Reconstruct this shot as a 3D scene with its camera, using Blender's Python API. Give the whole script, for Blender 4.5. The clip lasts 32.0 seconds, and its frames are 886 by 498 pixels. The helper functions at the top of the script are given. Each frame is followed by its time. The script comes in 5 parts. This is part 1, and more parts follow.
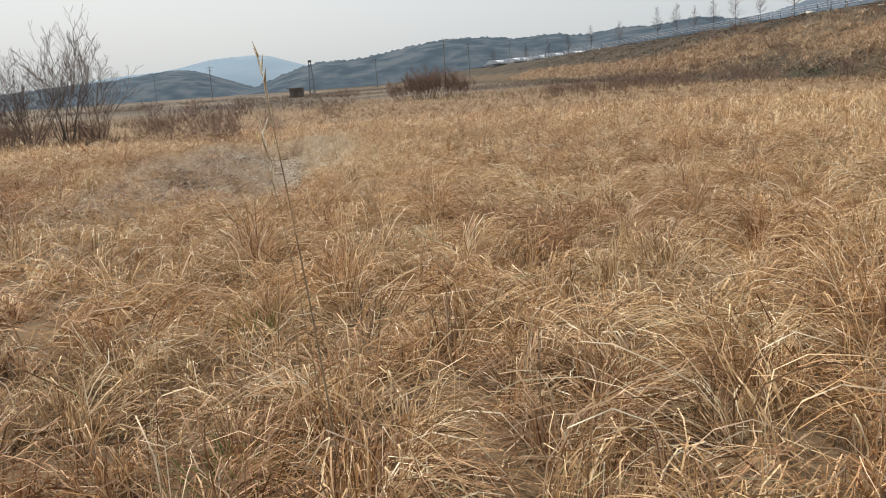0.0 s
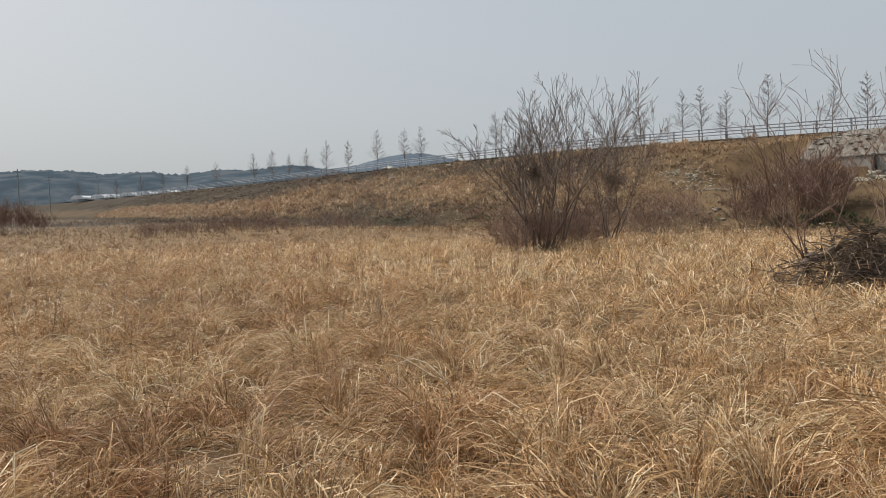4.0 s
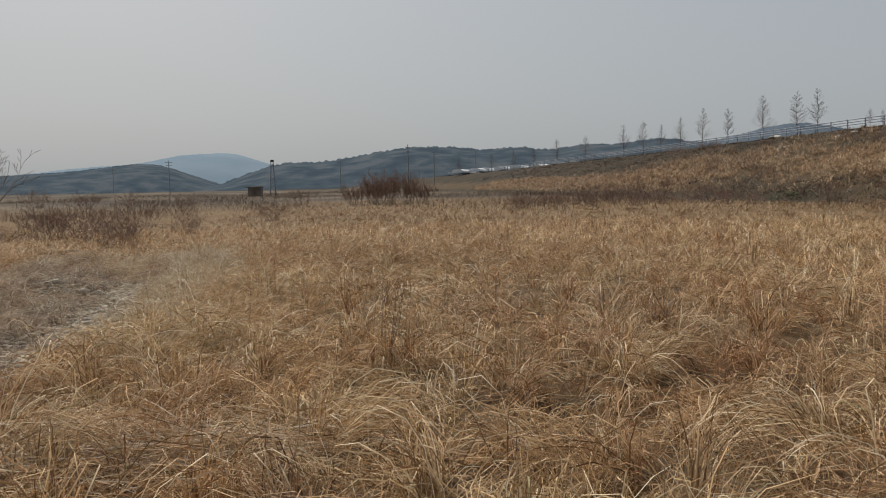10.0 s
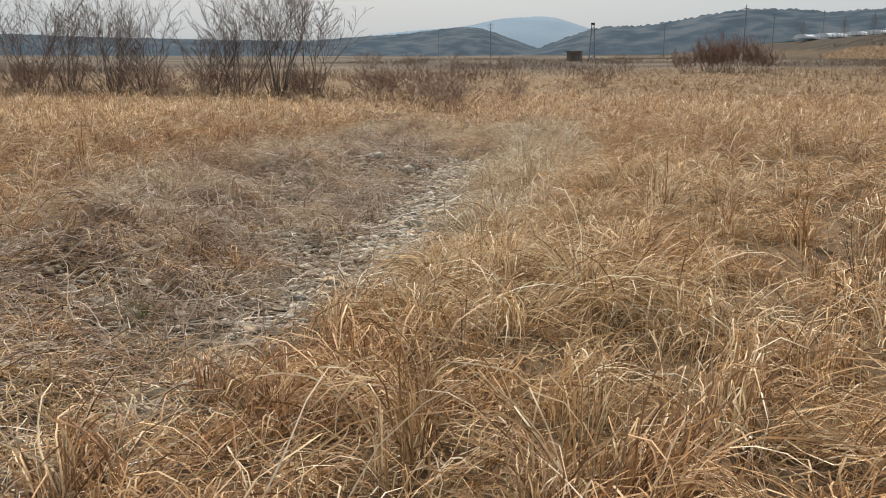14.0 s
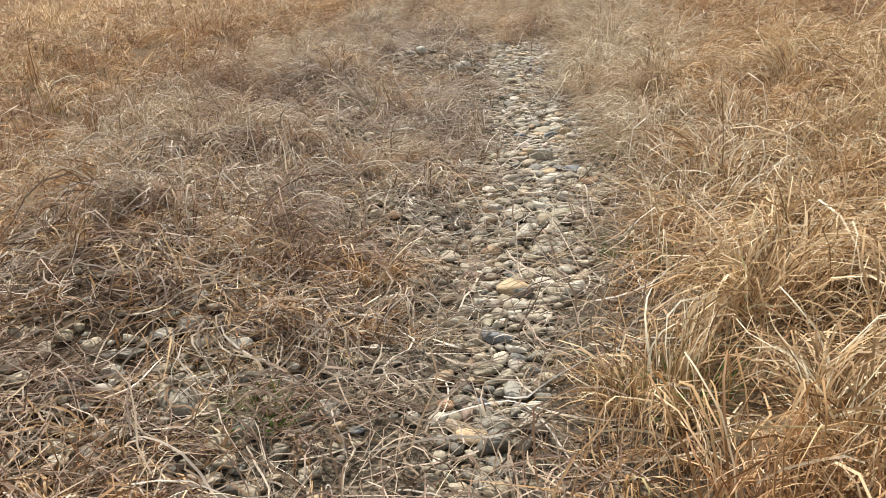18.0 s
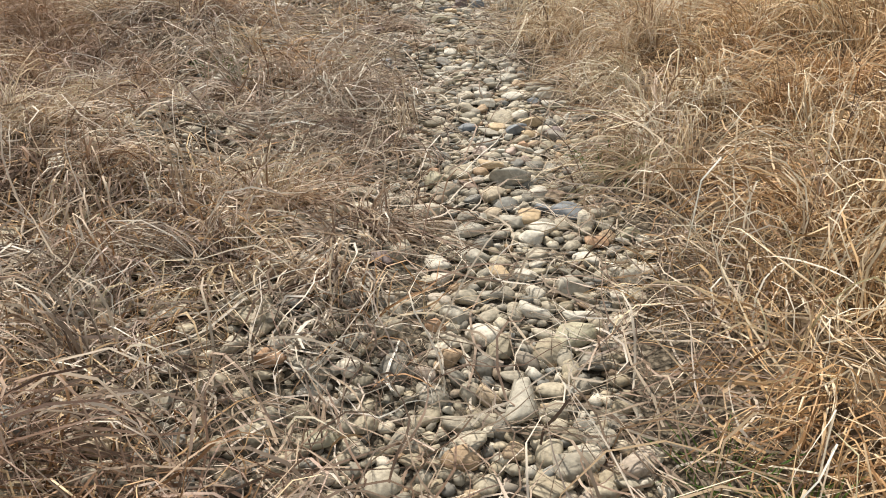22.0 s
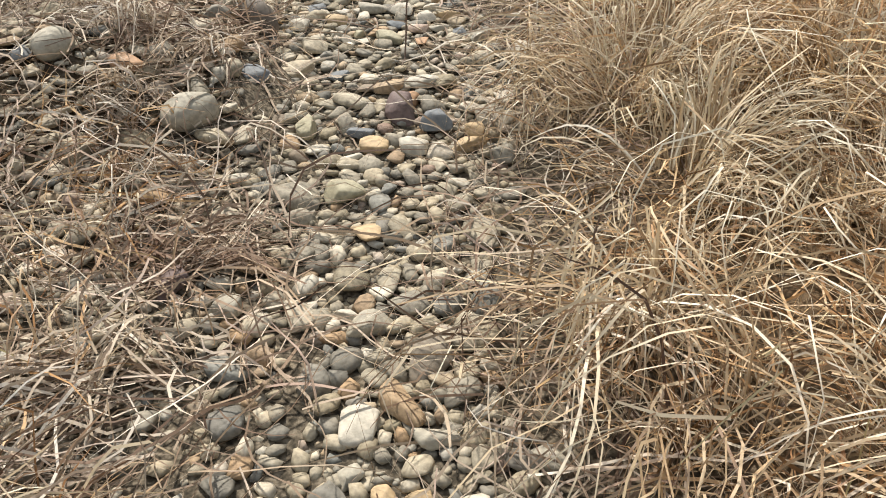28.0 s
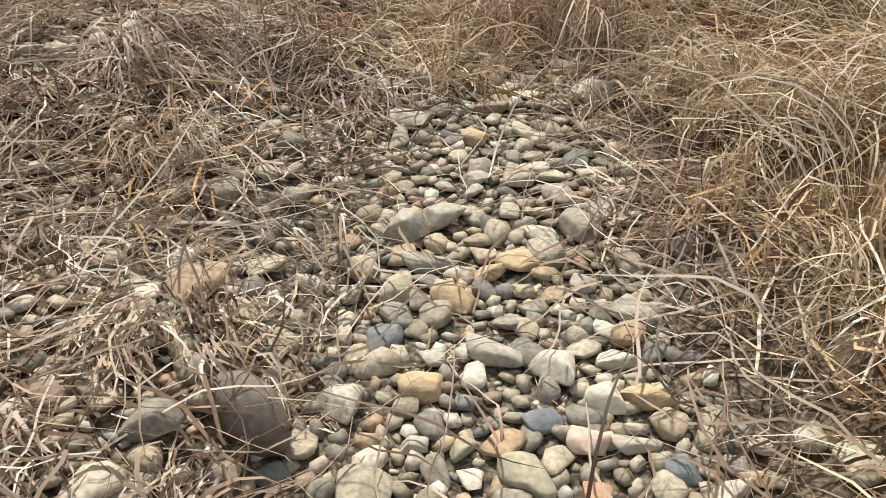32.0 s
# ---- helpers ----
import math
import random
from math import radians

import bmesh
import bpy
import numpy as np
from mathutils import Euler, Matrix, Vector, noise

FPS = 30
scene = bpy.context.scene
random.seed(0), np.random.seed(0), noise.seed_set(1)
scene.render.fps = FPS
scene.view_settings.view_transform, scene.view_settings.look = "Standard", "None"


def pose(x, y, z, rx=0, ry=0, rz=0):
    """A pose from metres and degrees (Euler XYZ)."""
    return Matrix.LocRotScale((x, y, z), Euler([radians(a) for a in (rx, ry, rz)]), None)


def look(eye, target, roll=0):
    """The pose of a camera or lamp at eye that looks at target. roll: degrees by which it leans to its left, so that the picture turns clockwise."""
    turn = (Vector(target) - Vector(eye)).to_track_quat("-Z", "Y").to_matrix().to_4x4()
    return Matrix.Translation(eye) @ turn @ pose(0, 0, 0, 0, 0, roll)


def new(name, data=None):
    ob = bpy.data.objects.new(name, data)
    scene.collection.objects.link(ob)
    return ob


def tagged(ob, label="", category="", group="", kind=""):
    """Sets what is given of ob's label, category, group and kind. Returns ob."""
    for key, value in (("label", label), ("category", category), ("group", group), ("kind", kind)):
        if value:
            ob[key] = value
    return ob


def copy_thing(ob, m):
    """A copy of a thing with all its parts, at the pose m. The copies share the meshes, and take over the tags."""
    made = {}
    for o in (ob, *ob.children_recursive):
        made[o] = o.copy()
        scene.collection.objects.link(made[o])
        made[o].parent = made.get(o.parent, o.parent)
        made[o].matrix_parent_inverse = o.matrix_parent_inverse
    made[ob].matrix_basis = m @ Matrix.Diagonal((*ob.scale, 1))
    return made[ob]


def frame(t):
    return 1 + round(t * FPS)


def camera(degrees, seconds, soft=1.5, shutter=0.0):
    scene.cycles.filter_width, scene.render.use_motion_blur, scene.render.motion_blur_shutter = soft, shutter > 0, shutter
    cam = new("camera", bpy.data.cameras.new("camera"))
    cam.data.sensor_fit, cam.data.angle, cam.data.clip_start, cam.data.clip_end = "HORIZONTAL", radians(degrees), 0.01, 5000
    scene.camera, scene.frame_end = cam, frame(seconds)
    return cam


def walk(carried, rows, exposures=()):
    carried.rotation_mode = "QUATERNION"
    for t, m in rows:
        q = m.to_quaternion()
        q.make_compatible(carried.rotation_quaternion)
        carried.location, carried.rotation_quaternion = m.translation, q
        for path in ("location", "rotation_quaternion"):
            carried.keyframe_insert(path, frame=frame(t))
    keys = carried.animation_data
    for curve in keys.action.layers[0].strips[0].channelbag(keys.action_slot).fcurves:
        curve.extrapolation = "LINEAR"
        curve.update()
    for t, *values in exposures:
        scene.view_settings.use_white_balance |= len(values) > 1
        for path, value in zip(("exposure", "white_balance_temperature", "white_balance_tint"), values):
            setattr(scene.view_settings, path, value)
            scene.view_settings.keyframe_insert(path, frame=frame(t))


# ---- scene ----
cam = camera(57.2, 32.0, soft=1.0)
PATH = [
    (0, (-0.045, 1.213, 1.534), (0.002, 3.177, 1.161), -4.3),
    (0.5, (-0.002, 1.519, 1.494), (0.188, 3.482, 1.165), -4.8),
    (1, (0.07, 1.833, 1.495), (0.312, 3.796, 1.197), -5.1),
    (1.5, (0.143, 1.964, 1.505), (0.748, 3.851, 1.236), -3.8),
    (2, (0.09, 2.253, 1.516), (0.948, 4.045, 1.289), -2.9),
    (2.5, (0.054, 2.501, 1.59), (1.023, 4.244, 1.437), -2.6),
    (3, (0.235, 2.839, 1.615), (1.236, 4.568, 1.524), -2.6),
    (3.5, (0.382, 3.119, 1.657), (1.382, 4.848, 1.556), -2.4),
    (4, (0.398, 3.458, 1.639), (1.388, 5.194, 1.551), -2.2),
    (4.5, (0.369, 3.761, 1.698), (1.142, 5.606, 1.695), -2.4),
    (6.5, (0.878, 5.412, 1.79), (1.454, 7.323, 1.922), -2.1),
    (7, (0.934, 5.722, 1.716), (1.502, 7.637, 1.821), -2.4),
    (7.5, (1.098, 6.121, 1.716), (1.546, 8.068, 1.823), -2.4),
    (8, (1.089, 6.436, 1.664), (1.472, 8.397, 1.759), -2.4),
    (8.5, (0.976, 6.904, 1.669), (1.308, 8.876, 1.715), -2.5),
    (9, (0.987, 7.304, 1.604), (1.283, 9.282, 1.556), -2.7),
    (9.5, (1.123, 7.837, 1.591), (1.317, 9.827, 1.524), -2.9),
    (10, (1.083, 8.272, 1.543), (1.238, 10.262, 1.421), -1.5),
    (10.5, (0.999, 8.689, 1.581), (1.151, 10.674, 1.389), -0.8),
    (11, (0.98, 9.172, 1.48), (1.106, 11.157, 1.265), -0.6),
    (11.5, (0.937, 9.685, 1.51), (0.896, 11.671, 1.28), -0.7),
    (12, (0.743, 10.204, 1.48), (0.591, 12.182, 1.23), 0.8),
    (12.5, (0.563, 10.548, 1.53), (0.352, 12.506, 1.182), 0.6),
    (13, (0.401, 11.137, 1.461), (0.011, 13.066, 1.102), -0.4),
    (13.5, (0.202, 11.481, 1.489), (-0.343, 13.36, 1.073), -1.1),
    (14, (-0.162, 11.839, 1.498), (-0.739, 13.705, 1.068), -0.2),
    (14.5, (-0.442, 12.112, 1.487), (-1.185, 13.898, 0.982), -1.4),
    (15, (-0.754, 12.529, 1.524), (-1.538, 14.278, 0.954), -1.9),
    (15.5, (-0.978, 12.671, 1.538), (-1.797, 14.39, 0.926), -2.6),
    (17.5, (-1.903, 13.511, 1.574), (-2.607, 15.257, 0.901), -7.2),
    (18, (-2.125, 13.761, 1.53), (-2.593, 15.565, 0.804), -4.5),
    (18.5, (-2.288, 13.952, 1.538), (-2.736, 15.736, 0.754), -4.2),
    (19, (-2.334, 14.327, 1.466), (-2.77, 16.091, 0.631), -4.6),
    (19.5, (-2.346, 14.57, 1.436), (-2.772, 16.233, 0.411), -5.3),
    (20, (-2.479, 14.858, 1.404), (-2.867, 16.489, 0.313), -4.6),
    (20.5, (-2.607, 15.131, 1.446), (-2.906, 16.791, 0.371), -3.0),
    (21, (-2.654, 15.445, 1.43), (-2.93, 17.141, 0.408), -2.8),
    (21.5, (-2.65, 15.822, 1.467), (-2.904, 17.559, 0.508), -2.3),
    (22, (-2.692, 16.032, 1.49), (-2.919, 17.768, 0.524), -2.1),
    (22.5, (-2.807, 16.422, 1.469), (-2.988, 18.209, 0.59), -2.2),
    (23, (-2.841, 16.707, 1.445), (-3.005, 18.479, 0.532), -3.0),
    (23.5, (-2.736, 17.166, 1.381), (-2.901, 18.907, 0.411), -4.6),
    (24, (-2.813, 17.597, 1.384), (-2.947, 19.315, 0.368), -4.6),
    (24.5, (-2.856, 17.938, 1.45), (-2.985, 19.66, 0.44), -4.9),
    (25, (-2.831, 18.318, 1.47), (-2.958, 20.05, 0.477), -4.6),
    (25.5, (-2.871, 18.63, 1.46), (-2.999, 20.352, 0.45), -4.0),
    (27.5, (-2.882, 19.939, 1.416), (-3.004, 21.508, 0.181), -2.1),
    (28, (-3.012, 20.326, 1.406), (-3.138, 21.911, 0.193), -1.6),
    (28.5, (-3.092, 20.593, 1.424), (-3.233, 22.243, 0.302), -0.7),
    (29, (-3.11, 20.996, 1.434), (-3.353, 22.673, 0.372), -1.5),
    (29.5, (-3.123, 21.167, 1.441), (-3.424, 22.853, 0.408), -2.2),
    (30, (-3.23, 21.486, 1.424), (-3.539, 23.149, 0.358), -1.5),
    (30.5, (-3.361, 21.751, 1.455), (-3.651, 23.431, 0.408), -1.0),
    (31, (-3.388, 22.116, 1.36), (-3.679, 23.791, 0.307), -1.2),
    (31.5, (-3.372, 22.427, 1.345), (-3.666, 24.053, 0.217), -0.9),
    (32, (-3.415, 22.654, 1.307), (-3.768, 24.237, 0.138), -1.4),
]
walk(cam, [(t, look(eye, target, roll)) for t, eye, target, roll in PATH], exposures=((0, 0.4), (1.5, 0.28), (2.5, 0.18), (4, 0.08), (6.5, -0.35), (9, -0.42), (10, -0.32), (11.5, 0.0), (13, 0.13), (15, 0.36), (17.5, 0.5), (19, 0.54), (23, 0.44), (32, 0.43)))

# ---------------------------------------------------------------- world and sun
world = bpy.data.worlds.new("sky")
scene.world = world
world.use_nodes = True
wn = world.node_tree
wn.nodes.clear()
sky = wn.nodes.new("ShaderNodeTexSky")
sky.sky_type = "NISHITA"
sky.sun_disc = False
sky.sun_elevation = radians(48)
sky.sun_rotation = radians(-22)
sky.air_density, sky.dust_density, sky.ozone_density = 1.0, 6.0, 1.0
haze = wn.nodes.new("ShaderNodeMix")
haze.data_type = "RGBA"
haze.inputs[0].default_value = 0.66
haze.inputs[7].default_value = (7.8, 8.45, 9.0, 1)
back = wn.nodes.new("ShaderNodeBackground")
back.inputs[1].default_value = 0.076
wout = wn.nodes.new("ShaderNodeOutputWorld")
wn.links.new(sky.outputs[0], haze.inputs[6])
wn.links.new(haze.outputs[2], back.inputs[0])
wn.links.new(back.outputs[0], wout.inputs[0])

sun = new("sun", bpy.data.lights.new("sun", "SUN"))
sun.data.energy, sun.data.angle, sun.data.color = 4.8, radians(2.5), (1.0, 0.94, 0.86)
sun.matrix_world = look((-25, 62, 74), (0, 0, 0))


# ---------------------------------------------------------------- materials
def material(name, rough=0.8, metal=0.0, spec=0.3):
    m = bpy.data.materials.new(name)
    m.use_nodes = True
    b = m.node_tree.nodes["Principled BSDF"]
    b.inputs["Roughness"].default_value = rough
    b.inputs["Metallic"].default_value = metal
    b.inputs["Specular IOR Level"].default_value = spec
    return m, m.node_tree, b


def node(tree, kind, **values):
    n = tree.nodes.new(kind)
    for key, value in values.items():
        n.inputs[key.replace("_", " ")].default_value = value
    return n


def ramp(tree, fac, stops):
    r = tree.nodes.new("ShaderNodeValToRGB")
    while len(r.color_ramp.elements) < len(stops):
        r.color_ramp.elements.new(0.5)
    for e, (p, c) in zip(r.color_ramp.elements, stops):
        e.position, e.color = p, (*c, 1)
    tree.links.new(fac, r.inputs[0])
    return r.outputs[0]


def mix(tree, fac, a, b, how="MIX"):
    m = tree.nodes.new("ShaderNodeMix")
    m.data_type, m.blend_type = "RGBA", how
    for value, slot in ((fac, 0), (a, 6), (b, 7)):
        if isinstance(value, (int, float)):
            m.inputs[slot].default_value = value
        elif isinstance(value, tuple):
            m.inputs[slot].default_value = (*value, 1)
        else:
            tree.links.new(value, m.inputs[slot])
    return m.outputs[2]


def noise_at(tree, scale, detail=4.0, space="Object"):
    co = tree.nodes.new("ShaderNodeTexCoord") if space != "Geometry" else tree.nodes.new("ShaderNodeNewGeometry")
    n = node(tree, "ShaderNodeTexNoise", Scale=scale, Detail=detail)
    tree.links.new(co.outputs["Position" if space == "Geometry" else space], n.inputs["Vector"])
    return n.outputs["Fac"]


def bump(tree, shader, height, strength=0.4, distance=0.02):
    b = node(tree, "ShaderNodeBump", Strength=strength, Distance=distance)
    tree.links.new(height, b.inputs["Height"])
    tree.links.new(b.outputs[0], shader.inputs["Normal"])


def grass_material(name, stops, patch, patch_scale=0.6, glow=0.23, gloss=0.2):
    """Dry blades: a tone for each blade, patches of another tone over the field, light through the blade."""
    m, t, b = material(name, 0.65, spec=gloss)
    isl = t.nodes.new("ShaderNodeNewGeometry")
    col = ramp(t, isl.outputs["Random Per Island"], stops)
    n = noise_at(t, patch_scale, 3.0, "Geometry")
    pf = ramp(t, n, [(0.42, (0, 0, 0)), (0.62, (1, 1, 1))])
    col = mix(t, pf, col, mix(t, 0.55, col, patch, "MULTIPLY"))
    own = t.nodes.new("ShaderNodeAttribute")
    own.attribute_name = "tone"
    col = mix(t, 1.0, col, ramp(t, own.outputs["Fac"], [(0.0, (1.10, 1.17, 1.28)), (0.16, (1.03, 1.03, 1.03)), (0.42, (0.96, 1.0, 1.06)), (0.68, (0.84, 0.77, 0.79)), (1.0, (0.61, 0.54, 0.56))]), "MULTIPLY")
    t.links.new(col, b.inputs["Base Color"])
    tr = t.nodes.new("ShaderNodeBsdfTranslucent")
    t.links.new(col, tr.inputs["Color"])
    ms = t.nodes.new("ShaderNodeMixShader")
    ms.inputs[0].default_value = glow
    t.links.new(b.outputs[0], ms.inputs[1])
    t.links.new(tr.outputs[0], ms.inputs[2])
    t.links.new(ms.outputs[0], t.nodes["Material Output"].inputs["Surface"])
    return m


STRAW = grass_material("dry_straw", [(0.0, (0.13, 0.072, 0.032)), (0.2, (0.27, 0.16, 0.072)), (0.55, (0.505, 0.328, 0.16)), (0.86, (0.76, 0.575, 0.34)), (0.97, (0.84, 0.74, 0.54)), (1.0, (0.40, 0.36, 0.18))], (0.90, 0.72, 0.58), 0.9)
PALESTRAW = grass_material("pale_dry_straw", [(0.0, (0.17, 0.104, 0.058)), (0.18, (0.37, 0.268, 0.158)), (0.55, (0.56, 0.445, 0.287)), (0.86, (0.715, 0.622, 0.455)), (0.97, (0.84, 0.76, 0.60)), (1.0, (0.42, 0.38, 0.20))], (0.86, 0.74, 0.66), 1.3)
FARSTRAW = grass_material("far_dry_straw", [(0.0, (0.26, 0.17, 0.092)), (0.5, (0.35, 0.235, 0.13)), (1.0, (0.43, 0.31, 0.18))], (0.78, 0.70, 0.66), 0.35, 0.15, 0.15)
MATTED = grass_material("matted_grey_straw", [(0.0, (0.115, 0.077, 0.053)), (0.3, (0.295, 0.222, 0.153)), (0.7, (0.48, 0.39, 0.281)), (1.0, (0.77, 0.69, 0.56))], (0.86, 0.72, 0.63), 1.3)
BANKGRASS = grass_material("bank_grass", [(0.0, (0.075, 0.058, 0.037)), (0.5, (0.145, 0.105, 0.062)), (1.0, (0.27, 0.185, 0.105))], (0.5, 0.48, 0.44), 0.1, 0.1, 0.12)
GOLDBANK = grass_material("golden_bank_grass", [(0.0, (0.27, 0.18, 0.105)), (0.5, (0.42, 0.285, 0.165)), (1.0, (0.55, 0.39, 0.235))], (0.8, 0.75, 0.7), 0.12, 0.12, 0.15)
DULLGREEN = grass_material("dull_green_weeds", [(0.0, (0.06, 0.07, 0.035)), (1.0, (0.12, 0.13, 0.06))], (0.8, 0.8, 0.7), 0.3, 0.1, 0.15)
BROWNREED = grass_material("brown_reed", [(0.0, (0.11, 0.075, 0.045)), (0.5, (0.25, 0.165, 0.09)), (1.0, (0.40, 0.28, 0.155))], (0.6, 0.55, 0.52), 0.4, 0.12, 0.15)
BRUSH = grass_material("dead_brush", [(0.0, (0.07, 0.05, 0.038)), (0.6, (0.14, 0.095, 0.068)), (1.0, (0.24, 0.165, 0.10))], (0.7, 0.7, 0.68), 0.1, 0.1)
FRESH = grass_material("fresh_green", [(0.0, (0.06, 0.12, 0.02)), (1.0, (0.16, 0.22, 0.05))], (0.8, 0.9, 0.7), 2.0)


def ground_material():
    m, t, b = material("field_soil", 0.95, spec=0.1)
    n1, n2 = noise_at(t, 9.0, 8.0), noise_at(t, 0.35, 4.0)
    thatch = ramp(t, n1, [(0.3, (0.03, 0.022, 0.015)), (0.5, (0.075, 0.053, 0.034)), (0.7, (0.17, 0.12, 0.075))])
    thatch = mix(t, n2, thatch, (0.065, 0.046, 0.029))
    sand = ramp(t, noise_at(t, 60.0, 6.0), [(0.35, (0.035, 0.03, 0.022)), (0.5, (0.09, 0.074, 0.053)), (0.65, (0.21, 0.175, 0.128))])
    a = t.nodes.new("ShaderNodeAttribute")
    a.attribute_name = "bed"
    col = mix(t, a.outputs["Fac"], thatch, sand)
    w = t.nodes.new("ShaderNodeAttribute")
    w.attribute_name = "sward"
    straw = ramp(t, noise_at(t, 1.7, 6.0), [(0.3, (0.085, 0.054, 0.028)), (0.5, (0.16, 0.105, 0.056)), (0.7, (0.26, 0.18, 0.10))])
    col = mix(t, w.outputs["Fac"], col, straw)
    e = t.nodes.new("ShaderNodeAttribute")
    e.attribute_name = "bank"
    bank = ramp(t, noise_at(t, 0.16, 6.0), [(0.3, (0.02, 0.019, 0.012)), (0.45, (0.031, 0.027, 0.018)), (0.56, (0.052, 0.038, 0.023)), (0.7, (0.034, 0.029, 0.021))])
    col = mix(t, e.outputs["Fac"], col, bank)
    h = t.nodes.new("ShaderNodeAttribute")
    h.attribute_name = "gold"
    col = mix(t, h.outputs["Fac"], col, ramp(t, noise_at(t, 0.5, 6.0), [(0.35, (0.13, 0.08, 0.04)), (0.65, (0.24, 0.155, 0.08))]))
    f = t.nodes.new("ShaderNodeAttribute")
    f.attribute_name = "plain"
    plain = ramp(t, noise_at(t, 0.03, 5.0), [(0.35, (0.05, 0.042, 0.033)), (0.5, (0.095, 0.072, 0.05)), (0.65, (0.15, 0.115, 0.08))])
    col = mix(t, f.outputs["Fac"], col, plain)
    t.links.new(col, b.inputs["Base Color"])
    bump(t, b, n1, 0.8, 0.03)
    return m


def stone_material():
    """River pebbles: each stone has a colour of its own, with grain, veins and dust."""
    m, t, b = material("river_stone", 0.75, spec=0.25)
    info = t.nodes.new("ShaderNodeObjectInfo")
    isl = t.nodes.new("ShaderNodeNewGeometry")
    add = t.nodes.new("ShaderNodeMath")
    add.operation = "ADD"
    t.links.new(info.outputs["Random"], add.inputs[0])
    t.links.new(isl.outputs["Random Per Island"], add.inputs[1])
    fr = t.nodes.new("ShaderNodeMath")
    fr.operation = "FRACT"
    t.links.new(add.outputs[0], fr.inputs[0])
    col = ramp(t, fr.outputs[0], [(0.0, (0.30, 0.255, 0.18)), (0.12, (0.42, 0.37, 0.28)), (0.22, (0.22, 0.205, 0.175)), (0.32, (0.36, 0.32, 0.245)), (0.42, (0.55, 0.50, 0.41)), (0.52, (0.29, 0.25, 0.175)),
                                  (0.62, (0.17, 0.165, 0.15)), (0.70, (0.43, 0.385, 0.30)), (0.78, (0.36, 0.25, 0.15)), (0.86, (0.18, 0.185, 0.175)), (0.93, (0.60, 0.555, 0.47)), (1.0, (0.24, 0.17, 0.135))])
    grain = noise_at(t, 70.0, 6.0, "Geometry")
    big = noise_at(t, 14.0, 3.0, "Geometry")
    col = mix(t, 0.7, col, ramp(t, grain, [(0.3, (0.42, 0.40, 0.37)), (0.5, (0.86, 0.85, 0.82)), (0.7, (1.2, 1.18, 1.14))]), "MULTIPLY")
    col = mix(t, 0.45, col, ramp(t, big, [(0.35, (0.7, 0.68, 0.62)), (0.65, (1.2, 1.17, 1.1))]), "MULTIPLY")
    t.links.new(col, b.inputs["Base Color"])
    bump(t, b, grain, 0.35, 0.004)
    return m


def plain_material(name, stops, scale, rough=0.8, metal=0.0, bumpy=0.2, spec=0.3, space="Object"):
    m, t, b = material(name, rough, metal, spec)
    n = noise_at(t, scale, 6.0, space)
    t.links.new(ramp(t, n, stops), b.inputs["Base Color"])
    if bumpy:
        bump(t, b, n, bumpy, 0.01)
    return m


SOIL = ground_material()
STONE = stone_material()


def tinted_stone(name, rgb):
    return plain_material(name, [(0.35, tuple(0.8 * c for c in rgb)), (0.5, rgb), (0.68, tuple(min(1, 1.2 * c) for c in rgb))], 55.0, 0.7, 0, 0.25, 0.3, "Geometry")


SLATE = tinted_stone("slate_blue_stone", (0.155, 0.165, 0.17))
OCHRE = tinted_stone("ochre_stone", (0.42, 0.31, 0.18))
RUST = tinted_stone("rusty_orange_stone", (0.36, 0.22, 0.125))
PALE = tinted_stone("pale_stone", (0.46, 0.42, 0.34))
PURPLE = tinted_stone("purple_brown_stone", (0.15, 0.11, 0.10))
PINK = tinted_stone("pink_granite", (0.47, 0.36, 0.29))
UMBER = tinted_stone("dark_umber_stone", (0.15, 0.125, 0.10))
GREYST = tinted_stone("warm_grey_stone", (0.335, 0.305, 0.24))
OLIVE = tinted_stone("olive_grey_stone", (0.33, 0.30, 0.205))
BARK = plain_material("grey_bark", [(0.3, (0.07, 0.06, 0.05)), (0.7, (0.17, 0.145, 0.12))], 12.0, 0.9)
TWIG = plain_material("brown_twig", [(0.3, (0.115, 0.09, 0.077)), (0.7, (0.195, 0.155, 0.13))], 3.0, 0.9, 0, 0)
REDTWIG = plain_material("reddish_twig", [(0.3, (0.15, 0.093, 0.07)), (0.7, (0.26, 0.17, 0.128))], 3.0, 0.9, 0, 0)
STALK = plain_material("dry_stalk", [(0.3, (0.18, 0.12, 0.07)), (0.7, (0.38, 0.28, 0.17))], 20.0, 0.8, 0, 0)
DRIFT = plain_material("driftwood", [(0.3, (0.065, 0.048, 0.037)), (0.7, (0.18, 0.135, 0.10))], 8.0, 0.9)
STEEL = plain_material("galvanised_steel", [(0.3, (0.20, 0.225, 0.26)), (0.7, (0.29, 0.315, 0.35))], 2.0, 0.6, 0.2, 0)
CONCRETE = plain_material("weathered_concrete", [(0.3, (0.17, 0.165, 0.15)), (0.55, (0.25, 0.245, 0.225)), (0.75, (0.33, 0.32, 0.295))], 0.8, 0.9)
ASPHALT = plain_material("asphalt", [(0.3, (0.045, 0.045, 0.045)), (0.7, (0.07, 0.07, 0.07))], 6.0, 0.9)
FILM = plain_material("white_plastic_film", [(0.3, (0.66, 0.68, 0.70)), (0.7, (0.80, 0.81, 0.82))], 0.4, 0.35, 0, 0)
DARKWALL = plain_material("dark_board", [(0.3, (0.05, 0.045, 0.04)), (0.7, (0.10, 0.085, 0.075))], 1.0, 0.9)
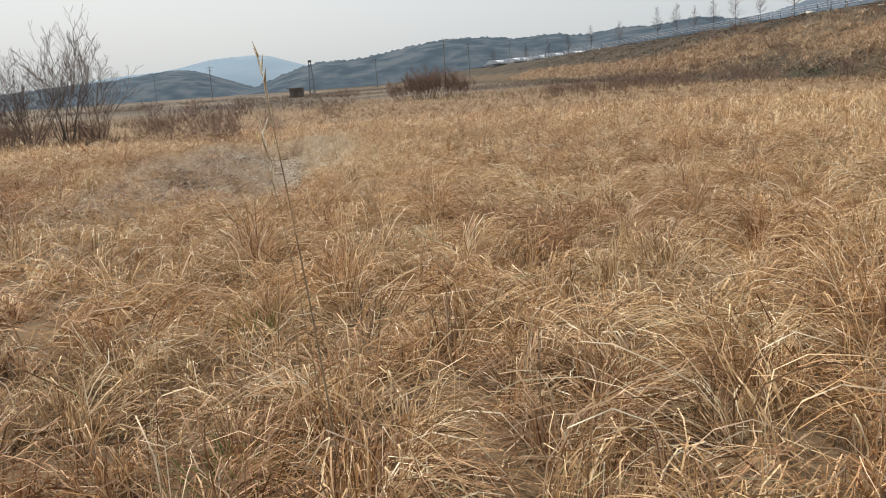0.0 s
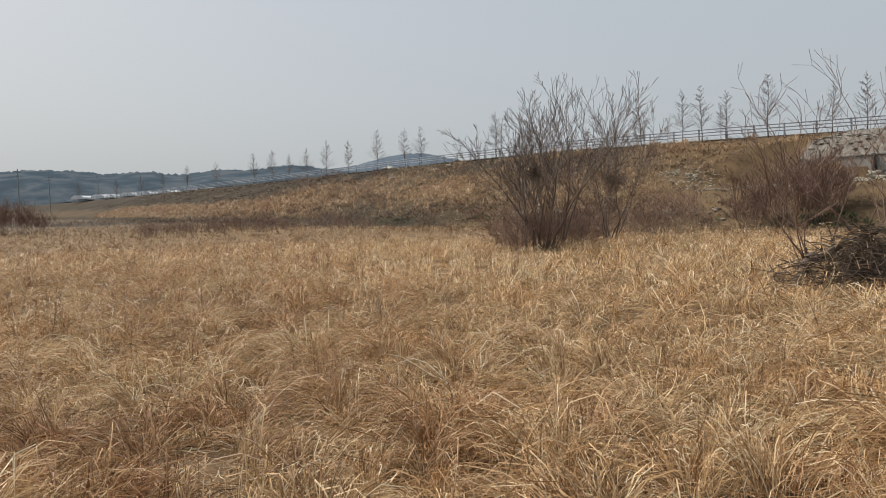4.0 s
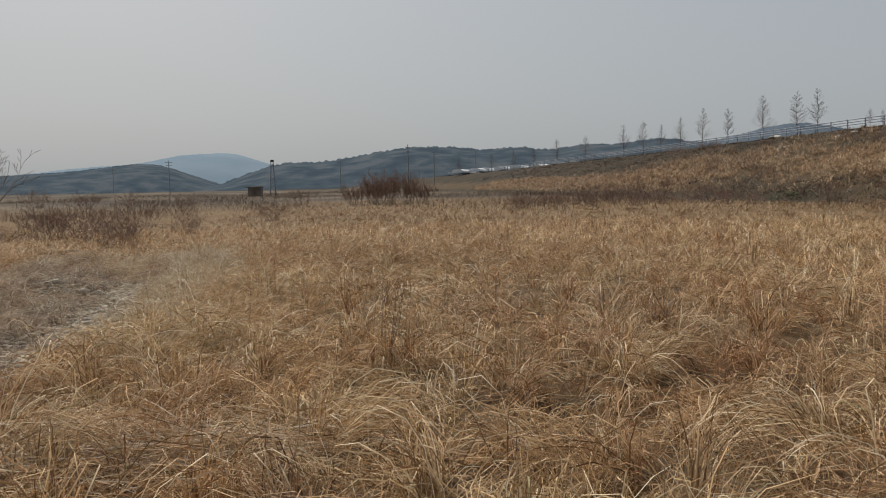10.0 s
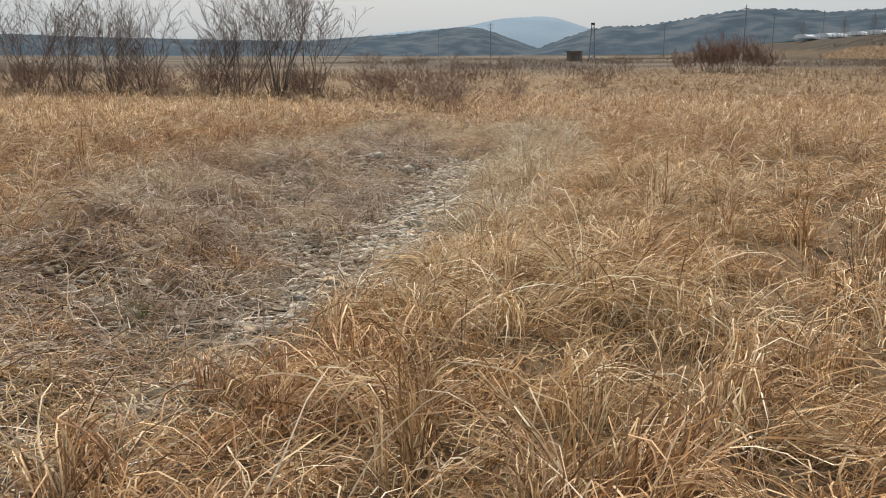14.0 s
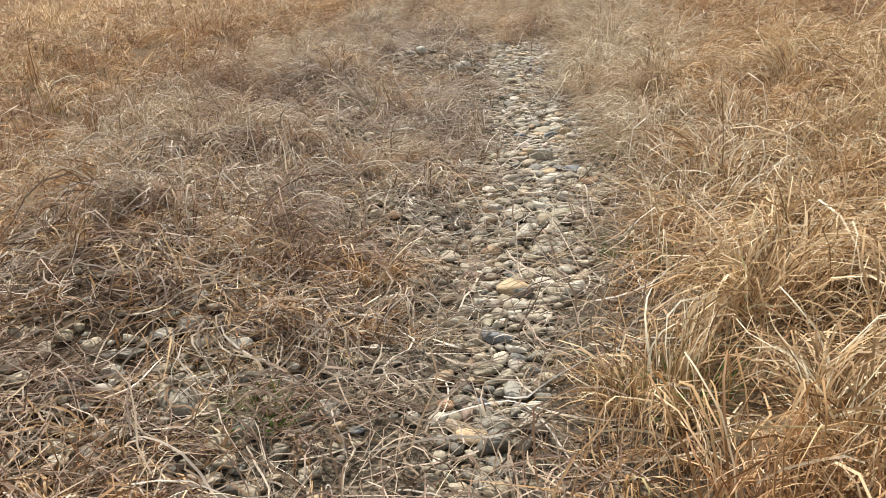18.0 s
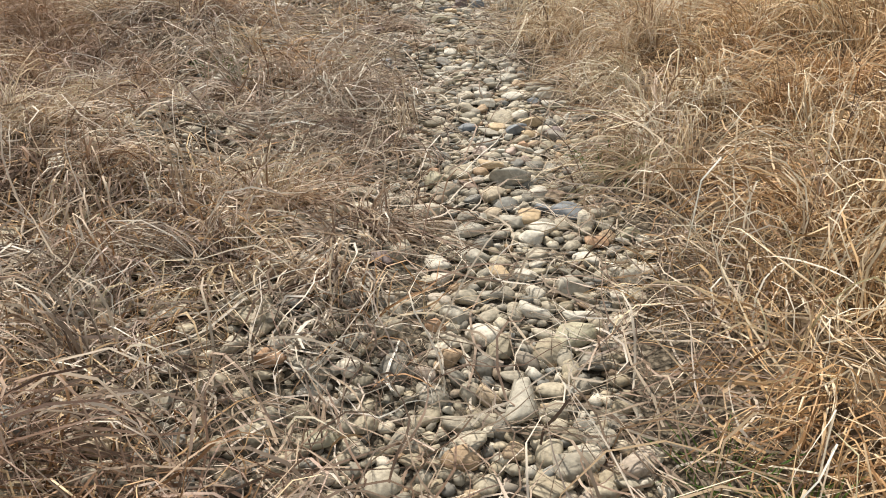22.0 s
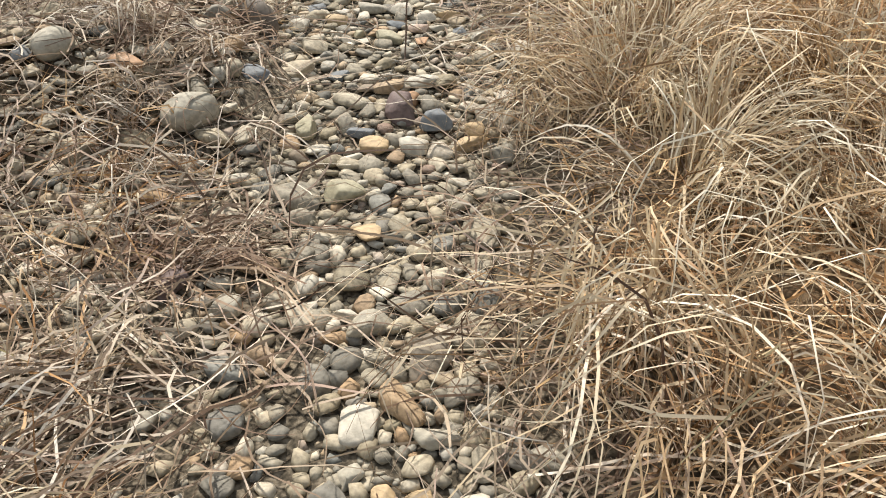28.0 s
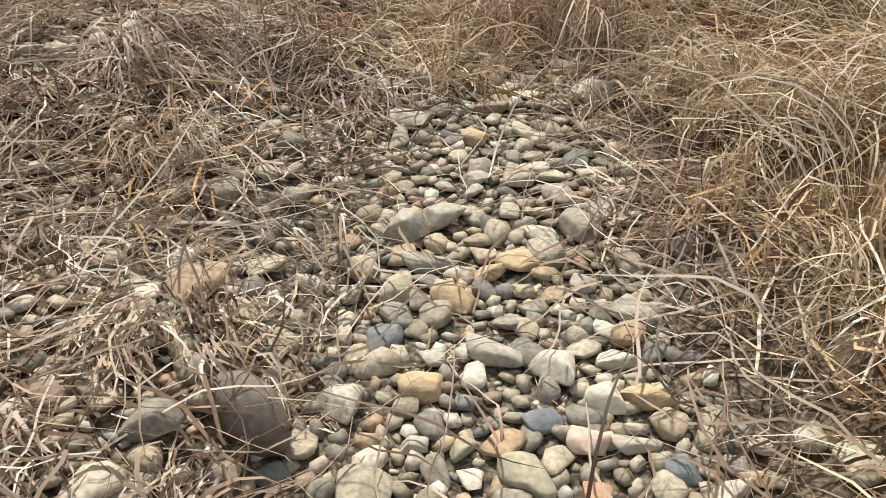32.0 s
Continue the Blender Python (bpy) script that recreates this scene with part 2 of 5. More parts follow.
# haze is mixed into these base colours; no haze hangs in the air
FOREST_NEAR = plain_material("haze_tinted_pine_forest", [(0.38, (0.052, 0.071, 0.09)), (0.5, (0.068, 0.089, 0.108)), (0.62, (0.098, 0.115, 0.13))], 0.05, 1.0, 0, 0, 0)
FOREST_MID = plain_material("haze_tinted_forest", [(0.35, (0.085, 0.112, 0.142)), (0.65, (0.115, 0.142, 0.172))], 0.02, 1.0, 0, 0, 0)
FOREST_FAR = plain_material("haze_tinted_far_hill", [(0.35, (0.185, 0.245, 0.30)), (0.65, (0.22, 0.28, 0.33))], 0.006, 1.0, 0, 0, 0)


# ---------------------------------------------------------------- mesh helpers
def part(name, bm, mat, parent=None, label="", smooth=False):
    me = bpy.data.meshes.new(name)
    bm.to_mesh(me)
    bm.free()
    me.materials.append(mat)
    if smooth:
        me.shade_smooth()
    ob = new(name, me)
    if parent is not None:
        ob.parent = parent
    if label:
        ob["label"] = label
    return ob


def mesh_from_arrays(name, verts, quads, mat, smooth=False):
    """A mesh of quads from arrays, quickly."""
    me = bpy.data.meshes.new(name)
    me.vertices.add(len(verts))
    me.vertices.foreach_set("co", np.asarray(verts, np.float32).ravel())
    me.loops.add(quads.size)
    me.loops.foreach_set("vertex_index", quads.astype(np.int32).ravel())
    me.polygons.add(len(quads))
    me.polygons.foreach_set("loop_start", np.arange(0, quads.size, quads.shape[1], dtype=np.int32))
    me.polygons.foreach_set("use_smooth", np.full(len(quads), smooth))
    me.update(calc_edges=True)
    me.materials.append(mat)
    return me


def box(bm, x0, x1, y0, y1, z0, z1, m=None):
    made = bmesh.ops.create_cube(bm, size=1)["verts"]
    for v in made:
        v.co = Vector((x0 + (v.co.x + 0.5) * (x1 - x0), y0 + (v.co.y + 0.5) * (y1 - y0), z0 + (v.co.z + 0.5) * (z1 - z0)))
        if m is not None:
            v.co = m @ v.co
    return made


def smoothstep(v):
    v = np.clip(v, 0, 1)
    return v * v * (3 - 2 * v)


def wave(x, y, scale, seed=0.0):
    """Cheap smooth unevenness between about -1 and 1."""
    a = np.sin(x / scale * 1.7 + 1.3 * np.sin(y / scale * 1.1 + seed) + seed * 2.1)
    b = np.sin(y / scale * 1.9 + 1.1 * np.sin(x / scale * 0.9 + seed * 1.7) + seed)
    c = np.sin((x + y) / scale * 3.1 + seed * 3.3) * np.sin((x - 0.6 * y) / scale * 2.7 + seed)
    return 0.42 * a + 0.38 * b + 0.3 * c


# ---------------------------------------------------------------- the plan of the land
CREEK_Y = (13, 15, 16.5, 17.5, 18.0, 18.6, 19.2, 20.0, 20.6, 21.1, 21.6, 22.2, 22.8, 23.5, 24.0, 24.5, 25.2, 27, 30, 34, 42, 60)
CREEK_L = (-2.75, -2.75, -2.80, -2.92, -3.02, -3.1, -3.12, -3.14, -3.32, -3.36, -3.42, -3.58, -3.78, -3.88, -3.92, -4.03, -4.12, -4.3, -5.1, -6.6, -9.8, -14.3)
CREEK_R = (-2.45, -2.45, -2.48, -2.40, -2.42, -2.30, -2.38, -2.45, -2.47, -2.85, -3.0, -3.04, -2.98, -2.98, -3.1, -3.3, -3.38, -3.7, -4.5, -6.0, -9.2, -13.7)


def creek_mid(y):
    return (np.interp(y, CREEK_Y, CREEK_L) + np.interp(y, CREEK_Y, CREEK_R)) / 2


def creek_offset(x, y):
    return x - creek_mid(y)


def creek_half(y):
    return (np.interp(y, CREEK_Y, CREEK_R) - np.interp(y, CREEK_Y, CREEK_L)) / 2 + 0.03 * np.sin(5.1 * y)


def crest_x(y):
    return 64 - 0.12 * (y - 50) + np.where(y > 230, 0.0009 * (y - 230) ** 2 * -1.0, 0)


def crest_z(y):
    return np.interp(y, (20, 40, 58, 80, 100, 125, 165, 210, 300, 400), (6.6, 7.0, 7.7, 8.4, 8.7, 8.9, 9.1, 9.6, 10.2, 11))


def rise(x, y):
    d = np.hypot(x, y - 8)
    return 0.0205 * np.clip(d - 38, 0, 560)


def land(x, y):
    x, y = np.asarray(x, float), np.asarray(y, float)
    near = np.exp(-((np.hypot(x, y - 12) / 60) ** 2))
    z = rise(x, y) + near * (0.06 * wave(x, y, 1.6, 0.4) + 0.035 * wave(x, y, 0.55, 2.0)) + 0.05
    off = creek_offset(x, y)
    run = smoothstep((y - 11.5) / 3.0) * (1 - smoothstep((y - 60) / 20))
    dip = np.exp(-((np.clip(np.abs(off) - 0.3, 0, 9) / 0.5) ** 2)) * run
    z = z * (1 - dip) + dip * (rise(x, y) - 0.05 + 0.01 * wave(x, y, 0.5))
    z = z + run * 0.10 * smoothstep((-off - 0.9) / 1.2) + run * 0.06 * smoothstep((off - 0.5) / 0.6)
    # hummocks under the matted grass beside the stones
    z = z + run * (1 - smoothstep((y - 30) / 6)) * smoothstep((-off - creek_half(y)) / 0.25) * (1 - smoothstep((-off - 2.4) / 0.6)) * 0.13 * np.clip(wave(x, y, 0.62, 7.0) + 0.1, 0, 1)
    # the bank up to the road
    foot, top = crest_x(y) - 26, crest_x(y)
    up = np.clip((x - foot) / (top - foot), 0, 1)
    up = 0.75 * up + 0.25 * smoothstep(up) + 0.035 * wave(x, y, 6.0, 1.0) * np.sin(np.pi * up)
    on = smoothstep((y + 30) / 25) * (1 - smoothstep((y - 330) / 120))
    high = np.maximum(crest_z(y) - z, 0)
    z = z + on * up * high
    cut = smoothstep((51 - y) / 4) * (x < top - 4.6)
    z = np.where(cut > 0, z * (1 - cut) + cut * np.minimum(z, 2.6), z)
    ditch = np.exp(-(((x - foot + 1) / 4.5) ** 2)) * on * (1 - smoothstep((y - 80) / 40))
    return z - 0.5 * ditch


def walk_line(y):
    """The trodden line along which the field is looked at most closely."""
    return np.interp(y, (0, 5, 9, 12.5, 17, 21, 27), (0.6, 1.2, 0.9, -1.2, -2.7, -3.1, -3.8))


def open_side(x, y):
    """The stretch of the field on which the walk looks out is built full; beside and behind it the grass is sparser."""
    left = np.minimum(-0.56 * (y - 1), -1.1 - 1.38 * np.clip(y - 12.0, 0, None)) - 0.6
    right = 1.4 + 1.6 * (y - 3.0)
    return np.where((x > left) & (x < right), 1.0, 0.12)


def bank_mask(x, y):
    foot = crest_x(y) - 29
    return smoothstep((x - foot) / 4) * smoothstep((y + 30) / 25)


def axis(lo, hi, c0, c1, step, grow):
    out = list(np.arange(c0, c1, step))
    s = step
    while out[-1] < hi:
        s *= grow
        out.append(out[-1] + s)
    s = step
    while out[0] > lo:
        s *= grow
        out.insert(0, out[0] - s)
    return np.array(out)


gx = axis(-3500, 3500, -8, 8, 0.2, 1.075)
gy = axis(-1500, 4200, 0, 30, 0.2, 1.075)
GX, GY = np.meshgrid(gx, gy)
GZ = land(GX, GY)
n_x, n_y = len(gx), len(gy)
idx = np.arange(n_x * n_y).reshape(n_y, n_x)
quads = np.stack([idx[:-1, :-1], idx[:-1, 1:], idx[1:, 1:], idx[1:, :-1]], -1).reshape(-1, 4)
gme = mesh_from_arrays("ground", np.stack([GX, GY, GZ], -1).reshape(-1, 3), quads, SOIL, True)
offg = creek_offset(GX, GY)
bed = np.exp(-((np.clip(np.abs(offg + 0.2) - 0.55, 0, 9) / 0.4) ** 2)) * smoothstep((GY - 13) / 2) * (1 - smoothstep((GY - 25) / 5))
beside = smoothstep((GY - 12) / 2) * (1 - smoothstep((GY - 34) / 6)) * smoothstep((offg + 3.6) / 0.8) * (1 - smoothstep((offg - 0.5) / 0.5))
aside = np.hypot(GX - walk_line(np.clip(GY, 3, 27)), np.clip(GY - 27, 0, None) + np.clip(3 - GY, 0, None))
sward = smoothstep((aside - 4.0) / 8) * (1 - bed) * (1 - 0.85 * beside)
sward = np.maximum(sward, 0.45 * (1 - bed) * (1 - beside))
sward = np.maximum(sward, 0.9 * (open_side(GX, GY) < 0.5) * (1 - bed))
for key, value in (("bed", bed), ("sward", sward), ("bank", bank_mask(GX, GY)), ("plain", smoothstep((np.hypot(GX, GY - 8) - 70) / 60) * (1 - bank_mask(GX, GY)))):
    at = gme.attributes.new(key, "FLOAT", "POINT")
    at.data.foreach_set("value", value.astype(np.float32).ravel())
ground = tagged(new("ground", gme), "uneven dry field soil with old straw thatch, rising into a road bank", "ground", kind="structure")


# ---------------------------------------------------------------- blades of dry grass
def blades(name, roots, heading, length, width, lean, curl, mat, rng, segs=4, flat=0.0, bend=0.2, tone=None, sag=1.0, lock=None):
    """Ribbons that rise from their roots, lean over and curl, tapering to a point, as one mesh; those of one lock wave together."""
    n = len(roots)
    s = np.linspace(0, 1, segs + 1)
    f = s[None, :-1]

    def shared(spread):
        own = rng.normal(0, 1, n)
        if lock is None:
            return spread * own[:, None]
        return spread * (0.88 * rng.normal(0, 1, lock.max() + 1)[lock] + 0.48 * own)[:, None]

    def phase():
        if lock is None:
            return rng.uniform(0, 6.28, (n, 1))
        return (rng.uniform(0, 6.28, lock.max() + 1)[lock] + rng.normal(0, 0.45, n))[:, None]

    theta = lean[:, None] + curl[:, None] * (f + 0.5 / segs) ** sag + shared(1.4 * bend) * np.sin(4.2 * f + phase())
    side = shared(2.6 * bend) * f + shared(2.0 * bend) * np.sin(5.0 * f + phase())
    if segs > 5:
        theta = theta + shared(0.9 * bend) * np.sin(8.5 * f + phase())
        side = side + shared(0.9 * bend) * np.sin(9.0 * f + phase())
    step = (length / segs)[:, None]
    hx, hy = np.cos(heading[:, None] + side), np.sin(heading[:, None] + side)
    dx, dy, dz = step * np.sin(theta) * hx, step * np.sin(theta) * hy, step * np.cos(theta)
    zero = np.zeros((n, 1))
    px = roots[:, 0:1] + np.concatenate([zero, np.cumsum(dx, 1)], 1)
    py = roots[:, 1:2] + np.concatenate([zero, np.cumsum(dy, 1)], 1)
    pz = roots[:, 2:3] + np.concatenate([zero, np.cumsum(dz, 1)], 1)
    low = land(px[:, -1], py[:, -1])[:, None] * s + roots[:, 2:3] * (1 - s)
    pz = np.maximum(pz, low + 0.01 + flat * rng.random((n, 1)))
    twist = rng.uniform(-0.9, 0.9, n)[:, None] + rng.normal(0, 0.8, n)[:, None] * s
    wx = -np.sin(heading)[:, None] * np.cos(twist)
    wy = np.cos(heading)[:, None] * np.cos(twist)
    wz = np.sin(twist)
    half = 0.5 * width[:, None] * np.interp(s, (0, 0.25, 0.7, 1), (0.75, 1, 0.7, 0.08))[None]
    a = np.stack([px + wx * half, py + wy * half, pz + wz * half], -1)
    b = np.stack([px - wx * half, py - wy * half, pz - wz * half], -1)
    verts = np.stack([a, b], 2).reshape(n, -1, 3)
    k = 2 * (segs + 1)
    one = np.array([[2 * i, 2 * i + 1, 2 * i + 3, 2 * i + 2] for i in range(segs)])
    faces = (np.arange(n)[:, None, None] * k + one[None]).reshape(-1, 4)
    me = mesh_from_arrays(name, verts.reshape(-1, 3), faces, mat, True)
    tones = me.attributes.new("tone", "FLOAT", "POINT")
    tones.data.foreach_set("value", np.repeat(np.full(n, 0.4) if tone is None else tone, k).astype(np.float32))
    return new(name, me)


def scatter(rng, x0, x1, y0, y1, per_m2):
    n = int((x1 - x0) * (y1 - y0) * per_m2)
    return rng.uniform(x0, x1, n), rng.uniform(y0, y1, n)


def field_mask(x, y):
    """1 where tall dry grass stands, less in the stony run and its matted left side."""
    off = creek_offset(x, y)
    run = smoothstep((y - 14.3) / 1.8) * (1 - smoothstep((y - 25.0) / 1.2))
    half = creek_half(y)
    edge = 0.10 * wave(x, y, 0.45, 0.9)
    strip = (off < half + 0.06 + edge) & (off > -half - 0.1 + edge)
    band = (off <= -half - 0.1 + edge) & (off > -1.9 + 3 * edge)
    thin = np.clip(0.08 + 0.35 * (1 - smoothstep((y - 16.5) / 2.5)) + 1.1 * wave(x, y, 0.6, 6.0), 0.0, 0.85)
    over = smoothstep(1.6 * wave(x, y, 0.55, 2.2) + 0.25) * (1 - smoothstep((y - 14.8) / 1.2))
    return np.where(strip, 1 - run * (1 - 0.75 * over), np.where(band, 1 - run * (1 - thin), 1.0))


def shortness(x, y):
    """The grass is shorter beside the stony run and taller out in the field."""
    off = creek_offset(x, y)
    run = smoothstep((y - 10.5) / 4) * (1 - smoothstep((y - 44) / 8))
    right = 0.85 + 0.15 * smoothstep((off - 0.4) / 1.6)
    left = 0.5 + 0.5 * smoothstep((-off - 2.0) / 2.5)
    return 1 - run * (1 - np.where(off > 0, right, left))


def tussock_grass(name, seed, zone, spacing, count, keep, size, wide, segs, mat, label, lodge=None, locks=9, radius=0.30, droop=1.0, flat=0.0, tone_bias=0.0, wild=0.23, category="grass"):
    """Dry grass in tussocks: blades rise together from a small foot in locks that share a bend, and fall outwards or to one side."""
    rng = np.random.default_rng(seed)
    gx, gy = np.meshgrid(np.arange(zone[0], zone[1], spacing), np.arange(zone[2], zone[3], spacing))
    cx = gx.ravel() + rng.uniform(-0.48, 0.48, gx.size) * spacing
    cy = gy.ravel() + rng.uniform(-0.48, 0.48, gx.size) * spacing
    share = keep(cx, cy) * open_side(cx, cy)
    ok = share > 0.02
    cx, cy, share = cx[ok], cy[ok], np.clip(share[ok], 0, 1)
    nt = len(cx)
    many = rng.poisson(count * share * rng.uniform(0.15, 1.9, nt))
    high = (0.55 + 0.78 * rng.random(nt) ** 1.5 + 0.20 * wave(cx, cy, 1.3, 1.0)) * shortness(cx, cy)
    fall = (0.9 + 1.1 * wave(cx, cy, 1.9, 3.0) if lodge is None else lodge(cx, cy)) + rng.normal(0, 1.1, nt)
    amount = np.clip(rng.uniform(0.05 if droop < 2 else 0.5, 1.0, nt) + 0.35 * wave(cx, cy, 1.15, 4.0), 0, 1.2) * droop
    tone = np.clip(0.36 + tone_bias + 0.30 * wave(cx, cy, 1.5, 8.0) + 0.18 * wave(cx, cy, 6.0, 5.0) + rng.normal(0, 0.29, nt), 0, 1)
    # bleached out on the open side of the field and beside the stones, browner on the creek's far side
    off = creek_offset(cx, cy)
    bleached = np.maximum(0.66 * smoothstep((cx - 0.4 * (cy - 2.5)) / 3.0) * (1 - smoothstep((cy - 40) / 10)), 0.6 * smoothstep((off - 0.1) / 0.5) * (1 - smoothstep((off - 3.0) / 2.0)) * smoothstep((cy - 13.5) / 2) * (1 - smoothstep((cy - 22.5) / 3)))
    brown = smoothstep((-off - 0.4) / 0.6) * (1 - smoothstep((-off - 12) / 6)) * smoothstep((cy - 12) / 2) * (1 - smoothstep((cy - 20.5) / 4))
    tone = np.clip(tone * (1 - bleached) + 0.32 * brown, 0, 1)
    nl = nt * locks
    l_ang, l_rad = rng.uniform(0, 6.283, nl), np.sqrt(rng.random(nl))
    l_len, l_curl, l_lean, l_turn = rng.uniform(0.72, 1.2, nl), rng.normal(0, 0.6, nl), rng.normal(0, 0.16, nl), rng.normal(0, 0.5, nl)
    T = np.repeat(np.arange(nt), many)
    n = len(T)
    K = T * locks + rng.integers(0, locks, n)
    stray = rng.random(n) < 0.30
    rad = l_rad[K] * spacing * np.where(stray, 0.62, radius)
    x = cx[T] + rad * np.cos(l_ang[K]) + rng.normal(0, 0.022, n) * spacing / 0.4
    y = cy[T] + rad * np.sin(l_ang[K]) + rng.normal(0, 0.022, n) * spacing / 0.4
    hx = 0.75 * np.cos(l_ang[K]) * (0.3 + l_rad[K]) + amount[T] * np.cos(fall[T])
    hy = 0.75 * np.sin(l_ang[K]) * (0.3 + l_rad[K]) + amount[T] * np.sin(fall[T])
    heading = np.arctan2(hy, hx) + l_turn[K] + rng.normal(0, 0.17, n)
    lean = np.clip(0.04 + 0.36 * l_rad[K] + 0.36 * amount[T] + l_lean[K] + rng.normal(0, 0.12, n), 0, 1.35)
    curl = np.clip(3.1 + 0.8 * l_curl[K] + rng.normal(0, 0.5, n), 0.9, 4.6)
    length = size * high[T] * l_len[K] * rng.uniform(0.6, 1.2, n)
    width = wide * rng.uniform(0.5, 1.45, n)
    shade = np.clip(tone[T] + rng.normal(0, 0.24, nl)[K], 0, 1)
    g = blades(name, np.stack([x, y, land(x, y) - 0.01], -1), heading, length, width, lean, curl, mat, rng, segs, flat, wild, shade, 1.5, K)
    return tagged(g, label, category, kind="stuff")


def near_walk(x, y, reach):
    """How near the trodden line: 1 on it and to the side on which it is looked at, fading past reach."""
    off = x - walk_line(y)
    open_right = 1.5 * (1 - smoothstep((y - 15.5) / 2))
    return 1 - smoothstep((np.abs(off - open_right) - reach - open_right) / 1.6)


def out_from(x, y):
    along = np.clip(y, 3.5, 22.0)
    return np.hypot(x - walk_line(along), y - along)


def near_field(x, y):
    return near_walk(x, y, 2.4) * np.where(y < 12.2, 1.0, np.maximum(1 - smoothstep((y - 12.2) / 1.3), smoothstep((x + 0.1) / 0.6))) * (1 - smoothstep((y - 15) / 2.5))


def creek_side(x, y):
    return field_mask(x, y) * ((creek_offset(x, y) > creek_half(y) + 0.21) | (creek_offset(x, y) < -creek_half(y) - 0.45) | (y < 15.6) | (y > 25.4 + 0.5 * wave(x, y, 0.8, 2.0))) * near_walk(x, y, 2.3) * smoothstep((y - 12.2) / 1.3) * (1 - smoothstep((x + 0.1) / 0.6)) * (1 - smoothstep((y - 29) / 3))


def covered(x, y):
    """Where the fine grass near the walk stands already."""
    return np.clip(near_field(x, y) + near_walk(x, y, 2.3) * smoothstep((y - 12.2) / 1.3) * (1 - smoothstep((x + 0.1) / 0.6)) * (1 - smoothstep((y - 29) / 3)), 0, 1)


STONY = ((-3.65, 15.95, 0.45), (-4.25, 22.45, 0.55), (-3.15, 17.75, 0.22), (-3.8, 18.95, 0.25))


def stony(x, y):
    """Small clearings beside the strip in which stones lie bare."""
    out = np.ones_like(x)
    for a, c, r in STONY:
        out = out * (1 - 0.85 * np.exp(-((x - a) ** 2 + (y - c) ** 2) / r ** 2))
    return out


def by_stones(x, y):
    return smoothstep((y - 16.5) / 2.5) * (1 - smoothstep((creek_offset(x, y) - np.clip(0.6 + 0.12 * (y - 19), 0.6, 1.3)) / 0.8))


def to_stones(x, y):
    """Tussocks at the edge fall over the stones, the others where the wind has laid them."""
    off = creek_offset(x, y)
    return np.where((off > 0) & (off < creek_half(y) + 0.5), -2.5, 0.6 + 1.2 * wave(x, y, 1.4, 3.0))


tussock_grass("field_grass", 11, (-5, 8.0, 3.0, 17.5), 0.45, 142, near_field, 0.74, 0.0060, 6, STRAW, "dense tussocks of tall golden dry grass drooping over the field", wild=0.26, locks=11)
tussock_grass("field_grass", 16, (-7, 0.5, 12.2, 32), 0.38, 160, lambda x, y: creek_side(x, y) * by_stones(x, y), 0.90, 0.0060, 8, PALESTRAW, "pale curling dry grass in tussocks beside the river stones", to_stones, wild=0.30, radius=0.36, tone_bias=0.02, locks=13, droop=1.25)
tussock_grass("field_grass", 25, (-7, 0.5, 12.2, 32), 0.40, 125, lambda x, y: creek_side(x, y) * stony(x, y) * (1 - by_stones(x, y)), 0.74, 0.0062, 7, STRAW, "golden dry grass in tussocks a step back from the river stones", wild=0.27, radius=0.36, locks=11)
tussock_grass("field_grass", 12, (-16, 22, 1.5, 34), 0.50, 58, lambda x, y: field_mask(x, y) * (1 - covered(x, y)) * (1 - smoothstep((out_from(x, y) - 10) / 3)), 0.74, 0.0080, 4, STRAW,
              "dry golden grass bending over across the middle of the field", locks=7, tone_bias=0.04)
tussock_grass("field_grass", 13, (-32, 38, 4, 50), 0.56, 32, lambda x, y: field_mask(x, y) * smoothstep((out_from(x, y) - 9) / 3) * (1 - bank_mask(x, y)) * (1 - smoothstep((out_from(x, y) - 26) / 8)), 0.76, 0.0125, 2, STRAW,
              "dry golden grass far out over the field", locks=6, radius=0.26)
tussock_grass("field_grass", 17, (-45, 46, 26, 120), 1.1, 16, lambda x, y: smoothstep((out_from(x, y) - 24) / 8) * (1 - bank_mask(x, y)) * np.clip(1.3 - np.hypot(x, y) / 110, 0.25, 1) * (1 - 0.9 * smoothstep((-x - 8) / 4) * smoothstep((y - 44) / 8)),
              0.70, 0.034, 2, FARSTRAW, "dry golden grass at the far end of the field", locks=4)


def up_bank(x, y):
    return (x - crest_x(y) + 26) / 26


def open_rubble(x, y):
    """The patch of loose stones on the slope, where little grows."""
    return 1 - 0.9 * np.exp(-((x - 50 - 0.45 * (y - 49.8)) / 1.8) ** 2 - ((y - 49.8) / 3.8) ** 2)


